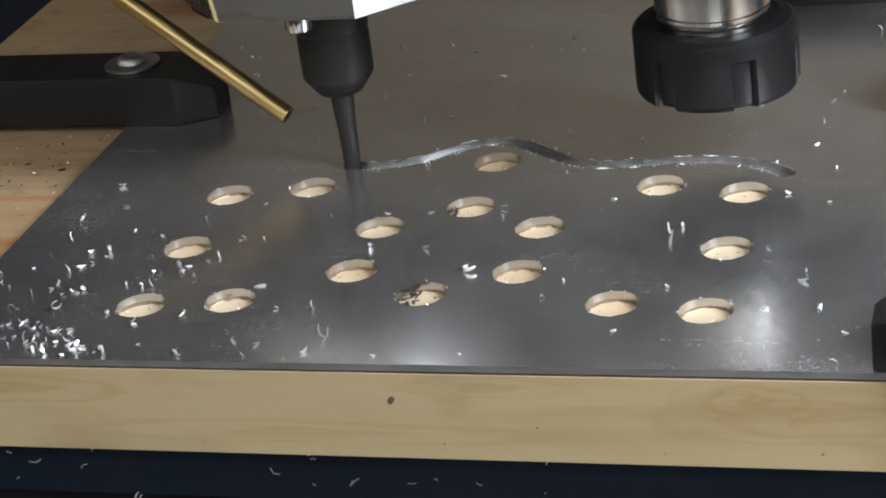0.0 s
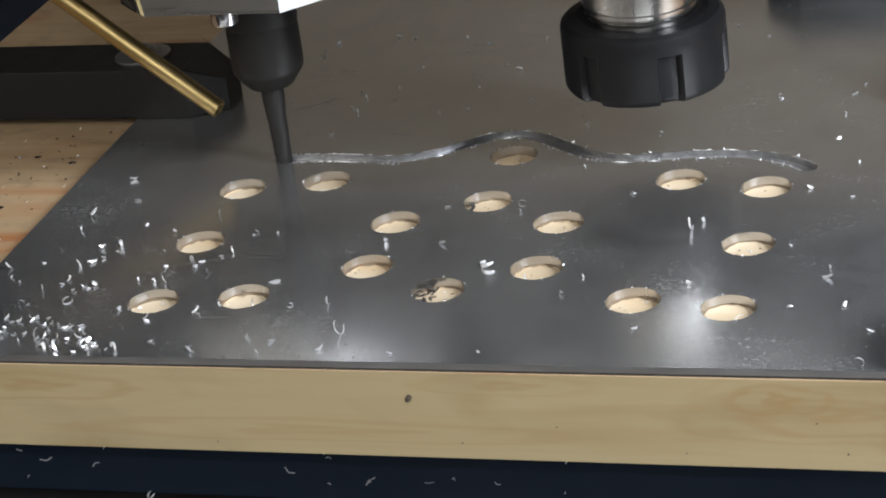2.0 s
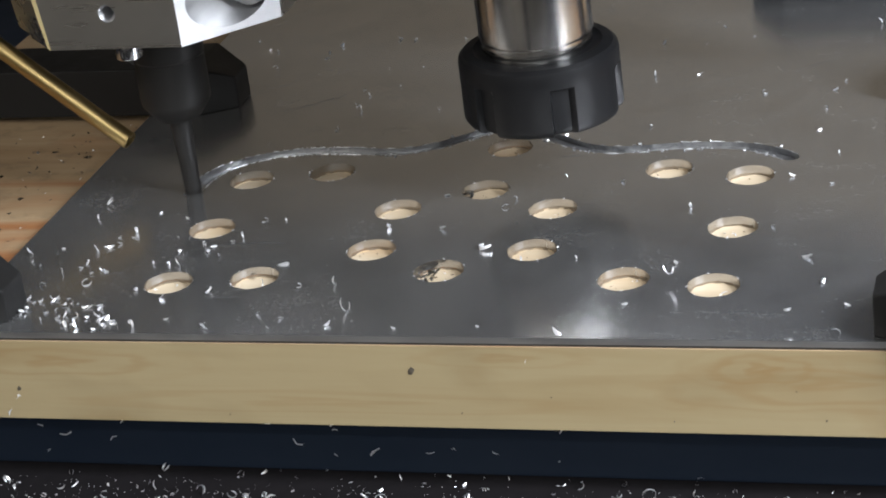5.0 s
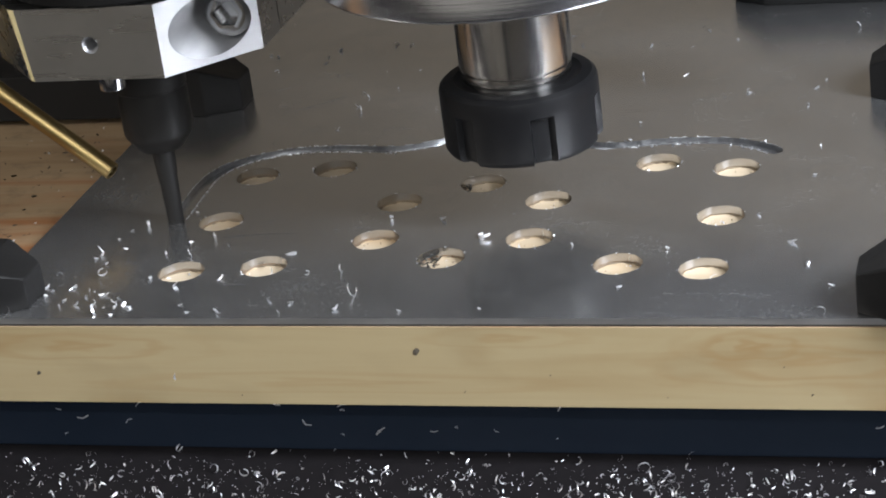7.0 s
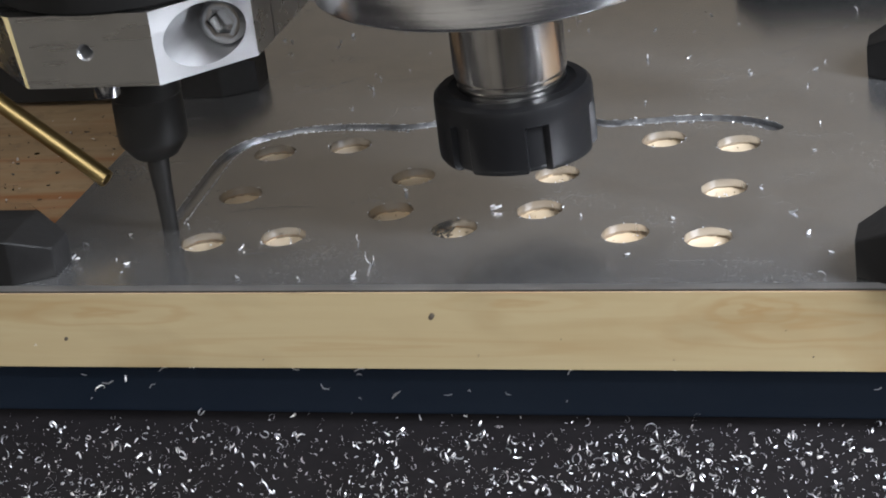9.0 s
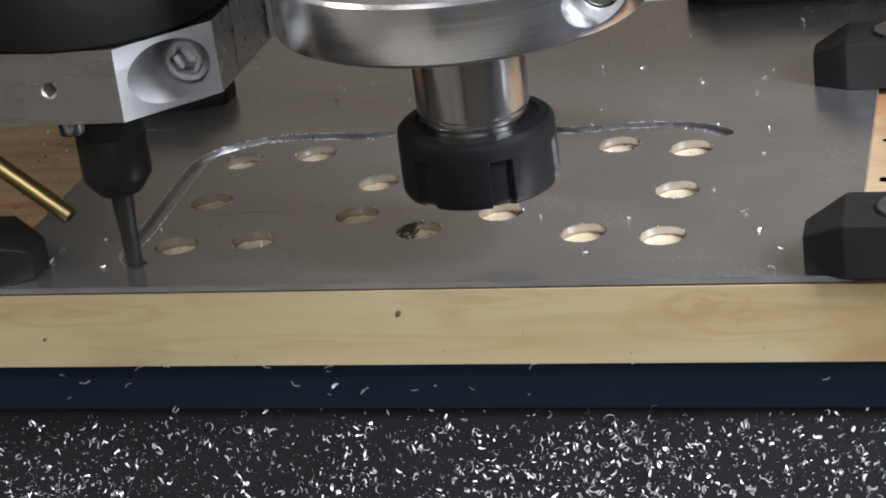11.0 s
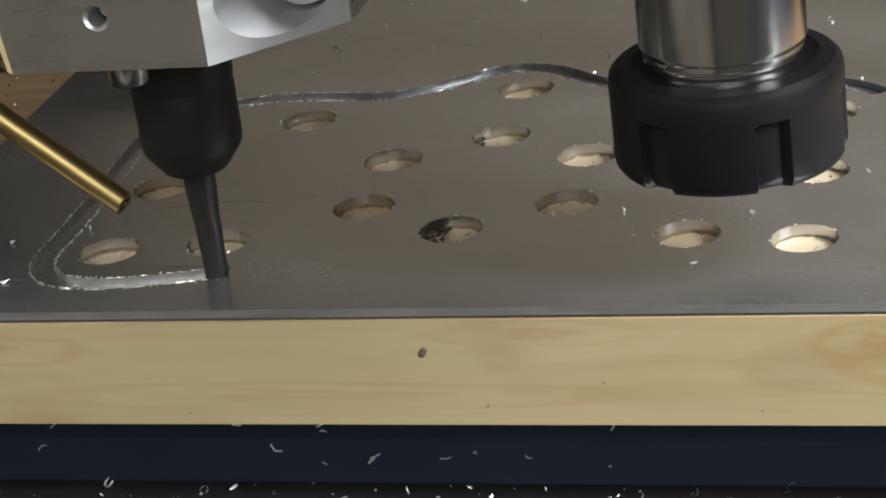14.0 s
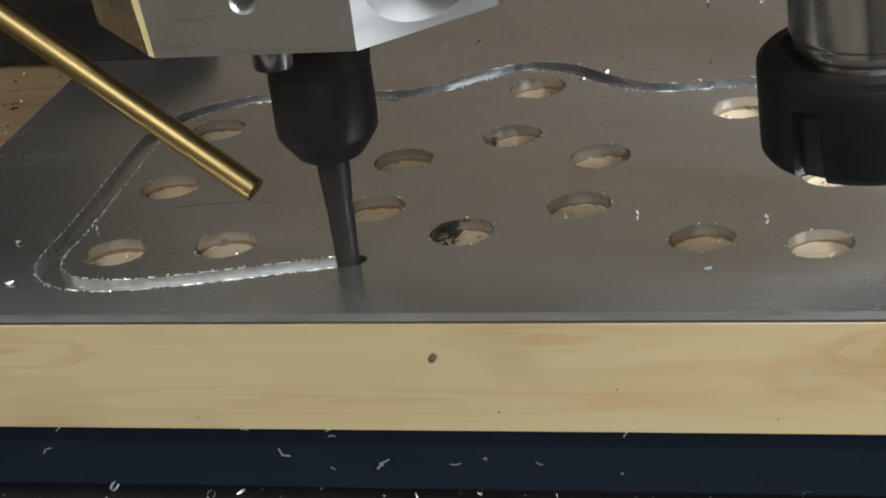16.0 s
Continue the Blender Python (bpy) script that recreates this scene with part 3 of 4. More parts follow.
# ---- black clamps ----
def clamp_block(x, y, flip, ln=6.0, h=1.42):
    c = tagged(empty("clamp", x, y, 0), "black printed clamp with a steel screw and washer on the plate", "clamp", "clamps on the plate")
    w, nose, lip = 2.1, 1.0, 0.55
    sg = -1 if flip else 1
    bm = bmesh.new()
    for px, py, pz in [(0, lip, 0.004), (0, w - lip, 0.004), (nose, 0, 0.004), (nose, w, 0.004), (0, lip, h * 0.66), (0, w - lip, h * 0.66), (nose, 0, h), (nose, w, h), (nose * 0.8, 0.08, h * 0.9), (nose * 0.8, w - 0.08, h * 0.9),
                       (ln, 0, 0.004), (ln, w, 0.004), (ln, 0, h), (ln, w, h)]:
        bm.verts.new((sg * px, py, pz))
    bmesh.ops.convex_hull(bm, input=bm.verts[:])
    bmesh.ops.dissolve_limit(bm, angle_limit=radians(2), verts=bm.verts[:], edges=bm.edges[:])
    bmesh.ops.recalc_face_normals(bm, faces=bm.faces)
    bmesh.ops.bevel(bm, geom=bm.edges[:], offset=0.045, segments=2, affect="EDGES", profile=0.6)
    part("body", bm, M_PRINT, c)
    cx, cy = sg * 2.55, w / 2
    part("washer", lathe([(0.30, h), (0.76, h), (0.78, h + 0.02), (0.78, h + 0.09), (0.74, h + 0.11), (0.30, h + 0.11)], 40, cx, cy), M_ZINC, c, "zinc plated washer", 40)
    screw = part("screw", lathe([(0.05, h - 0.9), (0.24, h - 0.9), (0.24, h + 0.1), (0.42, h + 0.1), (0.44, h + 0.13), (0.40, h + 0.24), (0.30, h + 0.31), (0.17, h + 0.33), (0.16, h + 0.2), (0.02, h + 0.2)], 32, cx, cy), M_ZINC, c, "domed steel screw", 40)
    # the recess is a solid dark cross, its shade put into the colour
    bm = bmesh.new()
    for a in (0, 90):
        b = box(-0.13, -0.03, h + 0.2, 0.13, 0.03, h + 0.338)
        bmesh.ops.rotate(b, verts=b.verts, matrix=Matrix.Rotation(radians(a + 20), 3, "Z"))
        join(bm, b)
    bmesh.ops.translate(bm, verts=bm.verts, vec=(cx, cy, 0))
    part("cross_recess", bm, M_DARK, screw)
    return c


clamp_block(10.25, -0.3, False)
clamp_block(9.55, 13.0, False)
clamp_block(-9.95, 0.0, True, 6.0, 1.22)
clamp_block(-8.9, 13.4, True, 9.0)
clamp_block(4.7, 21.75, False, 11.0)


# ---- cutting head: carries two spindles, moves with the cutter ----
def cutting_head():
    head = tagged(empty("cutting_head", 0, 0, 0), "aluminium router head with a cutter and a second empty spindle", "router head")
    # cutter: shank and fluted end
    prof = []
    for k in range(30):
        z = -GROOVE_DEPTH + 0.01 + 1.25 * k / 29
        prof.append((0.215 + 0.03 * k / 29, z))
    def flute(a, k):
        ph = (a - k * 0.16) % math.pi
        return 0.006 * max(0.0, math.sin(ph)) ** 3
    cutter = part("cutter", lathe(prof, 36, -0.04, inset=flute), M_CARBIDE, head, "grey carbide end mill", 40)
    part("shank", lathe([(0.245, 1.11), (0.29, 1.75), (0.29, 2.3)], 32, -0.05), M_CARBIDE, cutter, smooth=40)
    part("small_collet_nut", lathe([(0.33, 2.14), (0.56, 2.12), (0.60, 2.15), (0.87, 2.52), (0.905, 2.6), (0.915, 2.8), (0.915, 3.7), (0.90, 3.74), (0.90, 3.8), (0.93, 3.84), (0.94, 4.6), (0.92, 4.7), (0.9, 4.95)], 64, -0.05), M_SPINNUT, head, "dark spinning collet nut", 30)
    # clamp block: eight-sided, with a counterbored screw in the slanted face
    zb, zt = 4.95, 6.83
    x1, x2, y0, y1 = 1.53, 3.44, -2.60, -0.60
    bm = bmesh.new()
    def quad(*ps, mi=0):
        f = bm.faces.new([bm.verts.new(p) for p in ps])
        f.material_index = mi
        return f
    front = filled_sheet([(-1.95, zb), (x1, zb), (x1, zt), (-2.15, zt)], [circle((-0.28, 5.86), 0.22, 28)], 0)
    for v in front.verts:
        v.co = Vector((v.co.x, y0, v.co.y))
    join(bm, front)
    quad((-3.7, -0.7, zb), (-2.10, y0 + 0.12, zb), (-2.36, y0 + 0.12, zt), (-3.9, -0.7, zt))
    # narrow chamfer with its golden reflection in the colour
    quad((-2.10, y0 + 0.12, zb), (-1.95, y0, zb), (-2.15, y0, zt), (-2.36, y0 + 0.12, zt), mi=3)
    quad((-3.7, 4.2, zb), (-3.7, -0.7, zb), (-3.9, -0.7, zt), (-3.9, 4.2, zt))
    quad((x2, y1, zb), (x2, 0.72, zb), (x2, 0.72, zt), (x2, y1, zt))
    quad((x2, 0.80, zb), (x2, 4.2, zb), (x2, 4.2, zt), (x2, 0.80, zt))
    quad((x2 - 0.6, 0.72, zb), (x2 - 0.6, 0.80, zb), (x2 - 0.6, 0.80, zt), (x2 - 0.6, 0.72, zt))
    quad((x2, 0.72, zb), (x2 - 0.6, 0.72, zb), (x2 - 0.6, 0.72, zt), (x2, 0.72, zt))
    quad((x2, 0.80, zb), (x2 - 0.6, 0.80, zb), (x2 - 0.6, 0.80, zt), (x2, 0.80, zt))
    quad((x2, 4.2, zb), (-3.7, 4.2, zb), (-3.9, 4.2, zt), (x2, 4.2, zt))
    for z, order in ((zb, 1), (zt, -1)):
        d = -0.2 if z == zt else 0
        pts = [(-3.7 + d, 4.2, z), (-3.7 + d, -0.7, z), (-2.10 + (-0.26 if d else 0), y0 + 0.12, z), (-1.95 + (-0.20 if d else 0), y0, z), (x1, y0, z), (x2, y1, z), (x2, 0.72, z), (x2 - 0.6, 0.72, z), (x2 - 0.6, 0.80, z), (x2, 0.80, z), (x2, 4.2, z)]
        quad(*pts[::order])
    # slanted face round the oval mouth of the bore, which runs along y
    cx, cz, r, n = (x1 + x2) / 2 + 0.02, 5.9, 0.79, 48
    on_face = lambda x: y0 + (x - x1) * (y1 - y0) / (x2 - x1)
    oval, rim, deep = [], [], []
    for k in range(n):
        a = 2 * math.pi * k / n
        ca, sa = math.cos(a), math.sin(a)
        x, z = cx + r * ca, cz + r * sa
        q = min((x2 - cx if ca > 0 else cx - x1) / max(abs(ca), 1e-6), (zt - cz if sa > 0 else cz - zb) / max(abs(sa), 1e-6))
        ex, ez = cx + q * ca, cz + q * sa
        oval.append(bm.verts.new((x, on_face(x), z)))
        rim.append(bm.verts.new((ex, on_face(ex), ez)))
        deep.append(bm.verts.new((x, 0.55, z)))
    for k in range(n):
        j = (k + 1) % n
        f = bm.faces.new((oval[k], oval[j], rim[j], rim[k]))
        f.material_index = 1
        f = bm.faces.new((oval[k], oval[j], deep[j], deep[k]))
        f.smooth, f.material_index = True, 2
    for sx, sz in ((x1, zb), (x2, zb), (x2, zt), (x1, zt)):
        near = sorted(rim, key=lambda v: (v.co.x - sx) ** 2 + (v.co.z - sz) ** 2)[:2]
        f = bm.faces.new([bm.verts.new((sx, on_face(sx), sz)), near[0], near[1]])
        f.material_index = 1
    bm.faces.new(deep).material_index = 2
    bmesh.ops.remove_doubles(bm, verts=bm.verts, dist=0.0005)
    bmesh.ops.recalc_face_normals(bm, faces=bm.faces)
    block = part("clamp_block", bm, (M_BLOCK, M_BLOCKFACE, M_BORE, M_BEVEL), head, "machined aluminium clamp block with a slanted face")
    # socket screw at the bottom of the bore
    def socket_screw(px, py, pz, rr, depth, parent):
        b = bmesh.new()
        n, hexr, sink = 48, rr * 0.56, rr * 0.6
        def ring(f, z):
            return [b.verts.new((f(2 * math.pi * k / n) * math.cos(2 * math.pi * k / n), f(2 * math.pi * k / n) * math.sin(2 * math.pi * k / n), z)) for k in range(n)]
        hexa = lambda a: hexr * math.cos(math.pi / 6) / math.cos((a % (math.pi / 3)) - math.pi / 6)
        rows = [ring(lambda a: rr, 0), ring(lambda a: rr, depth - rr * 0.22), ring(lambda a: rr * 0.80, depth), ring(lambda a: rr * 0.68, depth), ring(lambda a: hexa(a) * 1.03, depth - 0.02), ring(hexa, depth - 0.05), ring(hexa, depth - sink)]
        for lo, hi in zip(rows, rows[1:]):
            for k in range(n):
                b.faces.new((lo[k], lo[(k + 1) % n], hi[(k + 1) % n], hi[k]))
        b.faces.new(rows[-1])
        bmesh.ops.recalc_face_normals(b, faces=b.faces)
        bmesh.ops.rotate(b, verts=b.verts, matrix=Matrix.Rotation(radians(90), 3, "X"))
        bmesh.ops.translate(b, verts=b.verts, vec=(px, py, pz))
        return part("socket_screw", b, M_STEEL, parent, "bright socket head screw", 25)
    socket_screw(cx + 0.10, 0.54, cz - 0.02, 0.62, 1.2, block)
    # tapped hole in the front face
    b = lathe([(0.225, 0.0), (0.175, -0.06), (0.175, -0.6), (0.01, -0.65)], 28, caps=False)
    for k in range(5):
        join(b, lathe([(0.175, -0.08 - 0.09 * k), (0.15, -0.12 - 0.09 * k), (0.175, -0.16 - 0.09 * k)], 28, caps=False))
    bmesh.ops.rotate(b, verts=b.verts, matrix=Matrix.Rotation(radians(90), 3, "X"))
    bmesh.ops.translate(b, verts=b.verts, vec=(-0.28, y0, 5.86))
    part("tapped_hole", b, M_BORE, block, "tapped screw hole", 30)
    part("lower_pin", lathe([(0.25, 4.58), (0.32, 4.61), (0.335, 4.65), (0.335, 5.0)], 32, -0.04, -2.25), M_STEEL, block, "bright steel pin end", 40)
    # black motor body over the block
    part("motor_body", lathe([(3.0, 6.85), (3.3, 6.85), (3.42, 6.95), (3.45, 8.45), (3.40, 8.55), (3.40, 8.6)], 96, -0.1, 0.55), M_MOTOR, head, "black motor housing", 30)
    part("motor_jacket", lathe([(3.36, 8.6), (3.44, 8.66), (3.44, 20.0), (3.2, 20.3)], 96, -0.1, 0.55), M_JACKET, head, "grey motor jacket", 30)
    # second spindle: flange, shaft and collet nut
    sx, sy = 9.50, 0.75
    bx, bz = sx + 3.85, 7.35
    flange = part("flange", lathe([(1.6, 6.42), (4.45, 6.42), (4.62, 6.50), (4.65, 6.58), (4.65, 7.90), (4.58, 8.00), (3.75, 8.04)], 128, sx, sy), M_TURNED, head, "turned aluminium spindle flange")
    bore = part("bore", rod((bx, -8, bz), (bx, -0.75, bz), 0.66, 40), M_TURNED)
    cutaway = flange.modifiers.new("bore", "BOOLEAN")
    cutaway.operation, cutaway.object, cutaway.solver = "DIFFERENCE", bore, "EXACT"
    bored = bpy.data.meshes.new_from_object(flange.evaluated_get(bpy.context.evaluated_depsgraph_get()))
    flange.modifiers.clear()
    flange.data = bored
    bpy.data.objects.remove(bore)
    b = bmesh.new()
    b.from_mesh(bored)
    # the flange's downward faces go grey: their shade is put into the colour
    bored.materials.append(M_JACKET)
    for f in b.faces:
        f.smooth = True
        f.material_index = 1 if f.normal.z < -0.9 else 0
    for e in b.edges:
        e.smooth = not (len(e.link_faces) == 2 and e.calc_face_angle(0) > radians(28))
    b.to_mesh(bored)
    b.free()
    part("spindle_housing", lathe([(3.7, 8.06), (3.85, 8.12), (3.9, 8.5), (3.9, 20.0), (3.6, 20.3)], 96, sx, sy), M_JACKET, head, "grey spindle housing", 30)
    part("spindle_shaft", lathe([(1.2, 2.6), (1.30, 3.3), (1.30, 3.58), (1.38, 3.60), (1.38, 3.68), (1.32, 3.70), (1.32, 3.75), (1.39, 3.77), (1.39, 3.85), (1.33, 3.87), (1.33, 3.92), (1.43, 3.95), (1.43, 6.7)], 80, sx, sy), M_SHAFT, head, "ground steel spindle shaft", 25)
    slots = [radians(-61.6 + 60 * k) for k in range(6)]
    rows = [(0.9, 2.3), (0.9, 1.76), (1.35, 1.72), (1.84, 1.72), (1.94, 1.76), (2.00, 1.85), (2.01, 1.93), (2.01, 2.90), (2.01, 2.98), (2.01, 3.22), (1.98, 3.33), (1.88, 3.42), (1.62, 3.46), (1.55, 3.42), (1.42, 3.40)]
    def slot(a, k):
        if k < 3 or k > 7:
            return 0
        d = min(abs((a - s + math.pi) % (2 * math.pi) - math.pi) for s in slots)
        return 0.16 if d < 0.13 else (0.06 if d < 0.15 else 0)
    rows = [(r, z + (0.12 if z > 3.1 else 0.04)) for r, z in rows]
    part("collet_nut", lathe(rows, 240, sx, sy, inset=slot), M_BLACKNUT, head, "black slotted collet nut", 30)
    socket_screw(bx, -0.74, bz, 0.50, 0.5, head)
    # carriage plate behind, with a bare edge
    part("carriage_plate", box(-12, 6.6, 4.62, 17.2, 7.6, 22, 0.25, 4), M_GANTRY, head, "black carriage plate with rounded corners")
    part("plate_edge", box(-11.8, 6.55, 4.55, 17.0, 6.75, 4.68, 0.05), M_EDGE, head, "bare bright lower edge of the carriage plate")
    part("link_arm", box(3.46, 3.4, 5.0, 5.6, 6.6, 8.0, 0.1), M_JACKET, head, "grey link between the spindles")
    part("nozzle_holder", prism([(-3.6, -0.4), (-2.9, -1.1), (-2.2, -1.1), (-2.1, -0.4), (-2.6, 0.8)], 4.5, 4.94, 0.08), M_MOTOR, head, "black nozzle bracket under the block")
    # brass air nozzle
    tip, back = Vector((-1.66, 0.15, 1.36)), Vector((-4.5, 1.0, 3.0))
    end = tip + back * 2.0
    b = bmesh.new()
    ax = back.normalized()
    uu = ax.cross(Vector((0, 0, 1))).normalized()
    vv = ax.cross(uu)
    rings = []
    for p, rr in ((tip + ax * 0.5, 0.15), (tip, 0.15), (tip, 0.23), (tip + ax * 0.02, 0.245), (end, 0.245)):
        rings.append([b.verts.new(p + rr * (math.cos(2 * math.pi * k / 24) * uu + math.sin(2 * math.pi * k / 24) * vv)) for k in range(24)])
    for lo, hi in zip(rings, rings[1:]):
        for k in range(24):
            b.faces.new((lo[k], lo[(k + 1) % 24], hi[(k + 1) % 24], hi[k]))
    bmesh.ops.recalc_face_normals(b, faces=b.faces)
    part("brass_nozzle", b, M_BRASS, head, "brass air nozzle tube", 40)
    return head


head = cutting_head()


# ---- gantry beam that carries the head ----
def gantry():
    g = tagged(empty("gantry", 0, 0, 0), "black gantry beam across the machine", "gantry")
    part("beam", box(-40, 8.2, 9.2, 40, 14.0, 24.0, 0.3), M_GANTRY, g)
    part("side_plate", box(-43, 4.0, -3.0, -40, 18.0, 24.0, 0.2), M_GANTRY, g)
    part("side_plate", box(40, 4.0, -3.0, 43, 18.0, 24.0, 0.2), M_GANTRY, g)
    return g


beam = gantry()


# ---- swarf ----
def bed_swarf():
    rnd = random.Random(11)
    bm = bmesh.new()
    for k in range(5600):
        x, y = rnd.uniform(-16, 16), rnd.uniform(-6.5, 0.65)
        if rnd.random() > 0.62 + 0.35 * noise.noise(Vector((x * 0.5, y * 0.5, 0))) + (0.16 if x > 3 else 0.04 if x > -2 else -0.1):
            continue
        if y > -0.25 and rnd.random() < 0.8:
            continue
        at, size = Vector((x, y, BED_Z)), rnd.choice((0.03, 0.04, 0.04, 0.05, 0.06, 0.08, 0.1, 0.12, 0.13, 0.16)) * rnd.uniform(0.75, 1.1)
        if rnd.random() < 0.25:
            flake(bm, rnd, at, size * 0.7)
        else:
            curl(bm, rnd, at, size * 1.15)
    for k in range(2600):  # fine metal dust between the shavings
        flake(bm, rnd, Vector((rnd.uniform(-16, 16), rnd.uniform(-6.5, 0.2), BED_Z)), rnd.uniform(0.012, 0.03))
    tagged(part("swarf", bm, M_CHIP), "scattered bright aluminium shavings on the black bed", "swarf", kind="stuff")


bed_swarf()

CHIPS = [(-11.1, 4.2), (-9.19, 1.55), (-8.71, 0.75), (-8.18, 1.25), (-7.48, 0.5), (-8.69, 3.25), (-9.15, 5.42), (-8.66, 5.43), (-9.24, 3.67), (-9.9, 9.28),
         (-4.88, 0.31), (-3.84, 0.99), (-1.97, 0.46), (-1.78, 1.24), (-2.45, 2.6), (-2.02, 5.69), (-0.62, 5.61), (0.72, 4.55), (2.74, 3.17), (4.65, 1.63),
         (5.08, 6.48), (3.34, 8.39), (8.45, 4.03), (8.91, 2.76), (9.45, 0.16), (9.55, 1.66), (7.8, 2.58), (-4.07, 3.62), (-7.0, 4.3), (-9.04, 4.57), (-8.06, 0.2)]
STAY = {(8.91, 2.76), (9.45, 0.16), (8.45, 4.03)}


def plate_chips():
    rnd = random.Random(7)
    spots = [(x, y, rnd.uniform(0.14, 0.26)) for x, y in CHIPS]
    while len(spots) < 190:  # loose crumbs, thickest at the near left corner
        x, y = rnd.gauss(-8.2, 1.5), abs(rnd.gauss(0.6, 2.6)) + 0.15
        if rnd.random() < 0.35:
            x, y = rnd.uniform(-10.5, 9.5), rnd.uniform(0.3, 20)
        if -11.2 < x < 11 and min(math.hypot(x - a, y - b) for a, b in HOLES) > 0.75 and min((Vector((x, y)) - q).length for q in LINE) > 0.4:
            spots.append((x, y, rnd.uniform(0.07, 0.17)))
    out = []
    for x, y, s in spots:
        bm = bmesh.new()
        (curl if rnd.random() < 0.5 else flake)(bm, rnd, Vector((0, 0, 0.003)), s)
        ob = tagged(part("metal_chip", bm, M_CHIP), "tiny curled aluminium chip on the plate", "metal chip", "chips on the plate")
        ob.location = (x * S, y * S, 0)
        gone = None
        if (x, y) not in STAY and y < 12:
            d = [(math.hypot(x - cutter_at(t / 4).x, y - cutter_at(t / 4).y), t / 4) for t in range(65)]
            near = min(d)
            if x < -6 and y < 6.5:
                gone = rnd.uniform(4.3, 9.0) if rnd.random() < 0.93 else None
            elif near[0] < 4.0:
                gone = min(max(0.5, near[1] - rnd.uniform(0.3, 1.5)), rnd.uniform(7.0, 11.0))
            elif rnd.random() < 0.85:
                gone = rnd.uniform(4.4, 6.2)
        out.append((ob, x, y, gone, rnd.uniform(-1.5, 1.5), rnd.uniform(-4.5, -1.8), rnd.uniform(60, 85)))
    return out


chips = plate_chips()


def groove_burrs():
    """Torn slivers along the older part of the groove."""
    rnd = random.Random(21)
    bm = bmesh.new()
    for k in range(70):
        i = rnd.randrange(2, START - 2)
        s = rnd.choice((-1, 1)) if rnd.random() < 0.5 else -1
        p = LINE[i] + side(i) * (-s) * rnd.uniform(0.95, 1.25)
        flake(bm, rnd, Vector((p.x, p.y, 0.0)), rnd.uniform(0.03, 0.12))
    lip(bm, rnd, range(0, START), Vector((0, 0)))
    tagged(part("groove_burr", bm, M_CHIP), "torn bright slivers along the milled groove", "burr", kind="stuff")


groove_burrs()


def hole_litter():
    """Chips caught in the drilled holes, and a smear of dark residue in one."""
    rnd = random.Random(41)
    for x, y, s in ((CX + 4.65, 8.95, 0.2), (CX + 2.15, 6.6, 0.16), (CX + 6.85, 2.45, 0.2), (CX - 4.3, 2.8, 0.22), (CX - 6.4, 5.6, 0.14), (CX + 1.75, 4.3, 0.14)):
        bm = bmesh.new()
        curl(bm, rnd, Vector((0, 0, 0)), s)
        tagged(part("metal_chip", bm, M_CHIP), "bright curled chip caught in a drilled hole", "metal chip", "chips in the holes").location = (x * S, y * S, -0.28 * S)
    bm, dirt = bmesh.new(), bmesh.new()
    for x, y in HOLES:  # crumbs on each pocket's floor and rim
        for k in range(rnd.randrange(2, 8)):
            a, r = rnd.uniform(0, 6.28), 0.5 * math.sqrt(rnd.random())
            flake(bm if rnd.random() < 0.45 else dirt, rnd, Vector((x + r * math.cos(a), y + r * math.sin(a), -THICK - 0.045)), rnd.uniform(0.03, 0.10))
    tagged(part("pocket_swarf", bm, M_CHIP), "bright crumbs of metal in the drilled pockets", "swarf", kind="stuff")
    tagged(part("pocket_dust", dirt, M_GAP_DUST), "brown dust and crumbs in the drilled pockets", "dust", kind="stuff")
    bm = bmesh.new()
    for k in range(26):
        a = rnd.uniform(1.9, 4.4)
        r = rnd.uniform(0.25, 0.53)
        flake(bm, rnd, Vector((CX + r * math.cos(a), 3.33 + r * math.sin(a), rnd.uniform(-0.29, -0.12))), rnd.uniform(0.1, 0.2))
    tagged(part("residue", bm, M_OIL), "dark torn residue packed in a drilled hole", "residue", kind="stuff")
    bm = bmesh.new()
    for k in range(12):
        a = rnd.uniform(2.4, 3.9)
        r = rnd.uniform(0.4, 0.56)
        flake(bm, rnd, Vector((CX + r * math.cos(a), 7.98 + r * math.sin(a), rnd.uniform(-0.29, -0.1))), rnd.uniform(0.08, 0.15))
    tagged(part("residue", bm, M_OIL), "dark torn residue at the rim of a hole", "residue", kind="stuff")
    bm = bmesh.new()
    for x, y in HOLES:  # torn lip round each mouth
        for k in range(7):
            a = rnd.uniform(0, 6.28)
            flake(bm, rnd, Vector((x + 0.61 * math.cos(a), y + 0.61 * math.sin(a), 0)), rnd.uniform(0.02, 0.06))
    tagged(part("hole_burr", bm, M_CHIP), "tiny bright burrs round the drilled holes", "burr", kind="stuff")


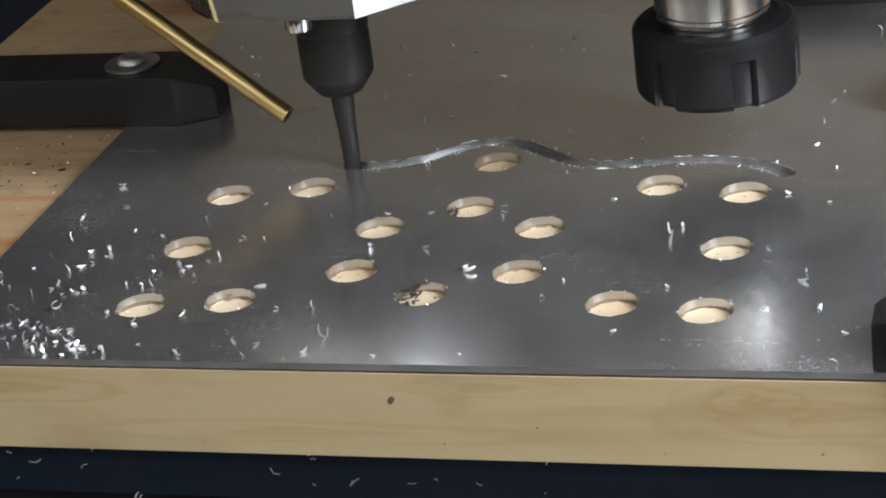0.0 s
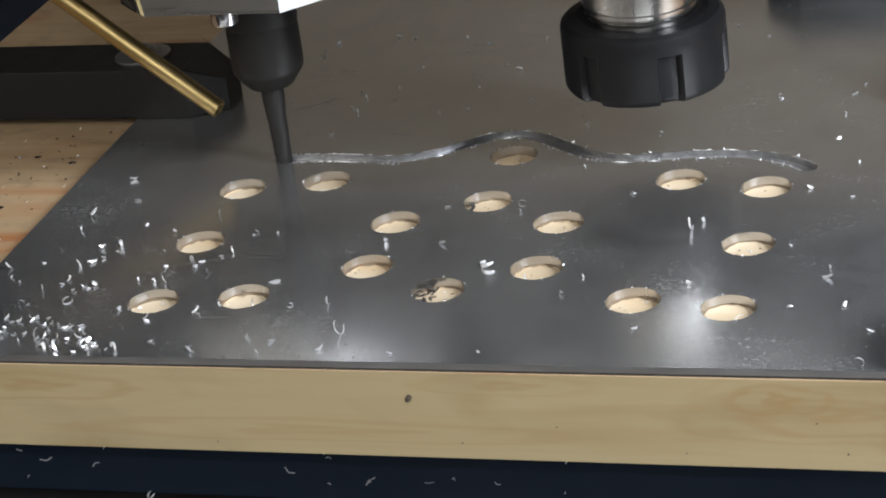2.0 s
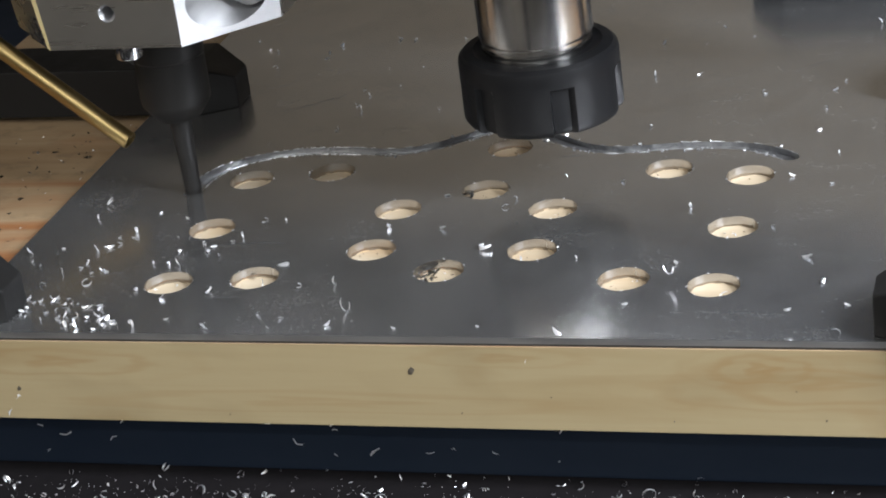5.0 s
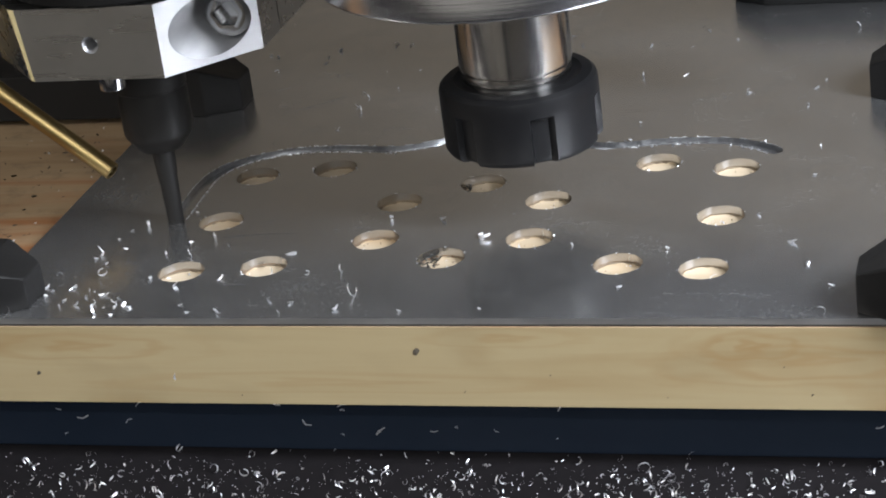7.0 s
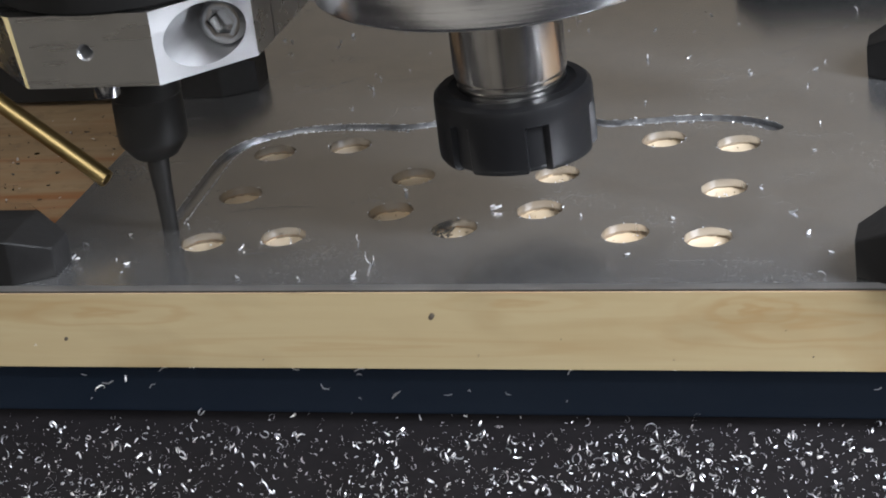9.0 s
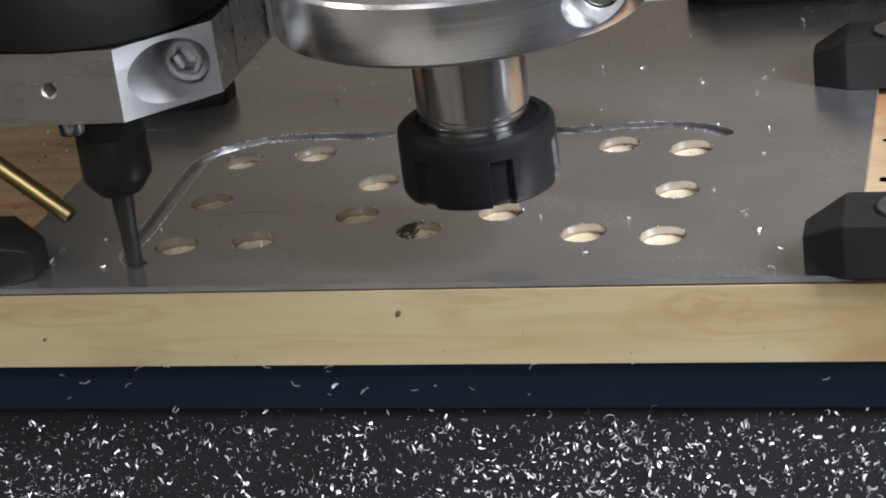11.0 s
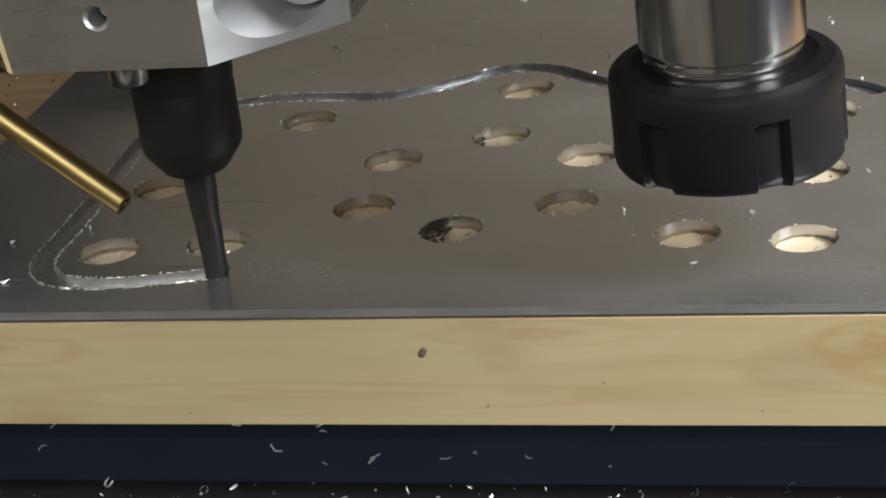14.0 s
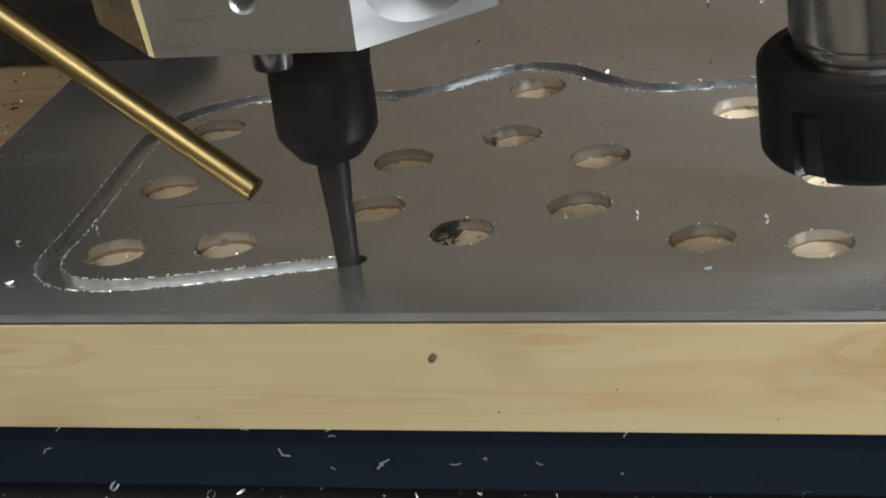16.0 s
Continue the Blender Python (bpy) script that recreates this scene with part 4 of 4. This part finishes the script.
hole_litter()


def board_crumbs():
    rnd = random.Random(51)
    for name, m, n, lo, hi, label in (("wood_crumbs", M_OIL, 160, 0.03, 0.10, "dark crumbs and burnt dust on the pine board"), ("swarf", M_CHIP, 60, 0.03, 0.11, "stray aluminium crumbs on the pine board")):
        bm = bmesh.new()
        for k in range(n):
            x, y = rnd.uniform(-17.5, -11.7), rnd.uniform(2.4, 13.2)
            if k % 4 == 0:
                x, y = rnd.uniform(11.6, 14.5), rnd.uniform(2.2, 12.8)
            flake(bm, rnd, Vector((x, y, -THICK - 0.003)), rnd.uniform(lo, hi))
        tagged(part(name, bm, m), label, name.replace("_", " "), kind="stuff")


board_crumbs()


# ---- what moves ----
def motions():
    times = [k * 0.5 for k in range(33)]
    walk(head, [(t, pose(cutter_at(t).x * S, cutter_at(t).y * S, 0)) for t in times])
    walk(beam, [(t, pose(0, cutter_at(t).y * S, 0)) for t in times])
    for ob, c, t in groove_pieces:  # metal gives way under the cutter's leading edge
        a = t - 0.24
        up, down = pose(c.x * S, c.y * S, 0), pose(c.x * S, c.y * S, -GROOVE_DEPTH * S)
        if a <= 0.02:
            walk(ob, [(0, down), (16, down)])
        else:
            walk(ob, [(0, up), (a, up), (min(a + 0.17, 16), down), (16.1, down)])
    for ob, c, t in burrs:  # edges tear up as the cutter passes
        low, high = pose(c.x * S, c.y * S, -0.16 * S), pose(c.x * S, c.y * S, 0)
        walk(ob, [(0, high), (16, high)] if t <= 0.1 else [(0, low), (t - 0.05, low), (t + 0.12, high), (16.2, high)])
    for ob, x, y, gone, dx, dy, turn in chips:  # blown off over the near edge by the air jet
        if gone is None:
            continue
        rest = pose(x * S, y * S, 0)
        over = pose((x + dx * 0.6) * S, -0.5 * S, 0.4 * S, turn, 0, turn)
        fall = pose((x + dx) * S, (dy - 0.3) * S, (BED_Z + 0.01) * S, turn * 2, 0, turn)
        walk(ob, [(0, rest), (gone, rest), (gone + 0.25, over), (gone + 0.45, fall), (16.1, fall)])


motions()
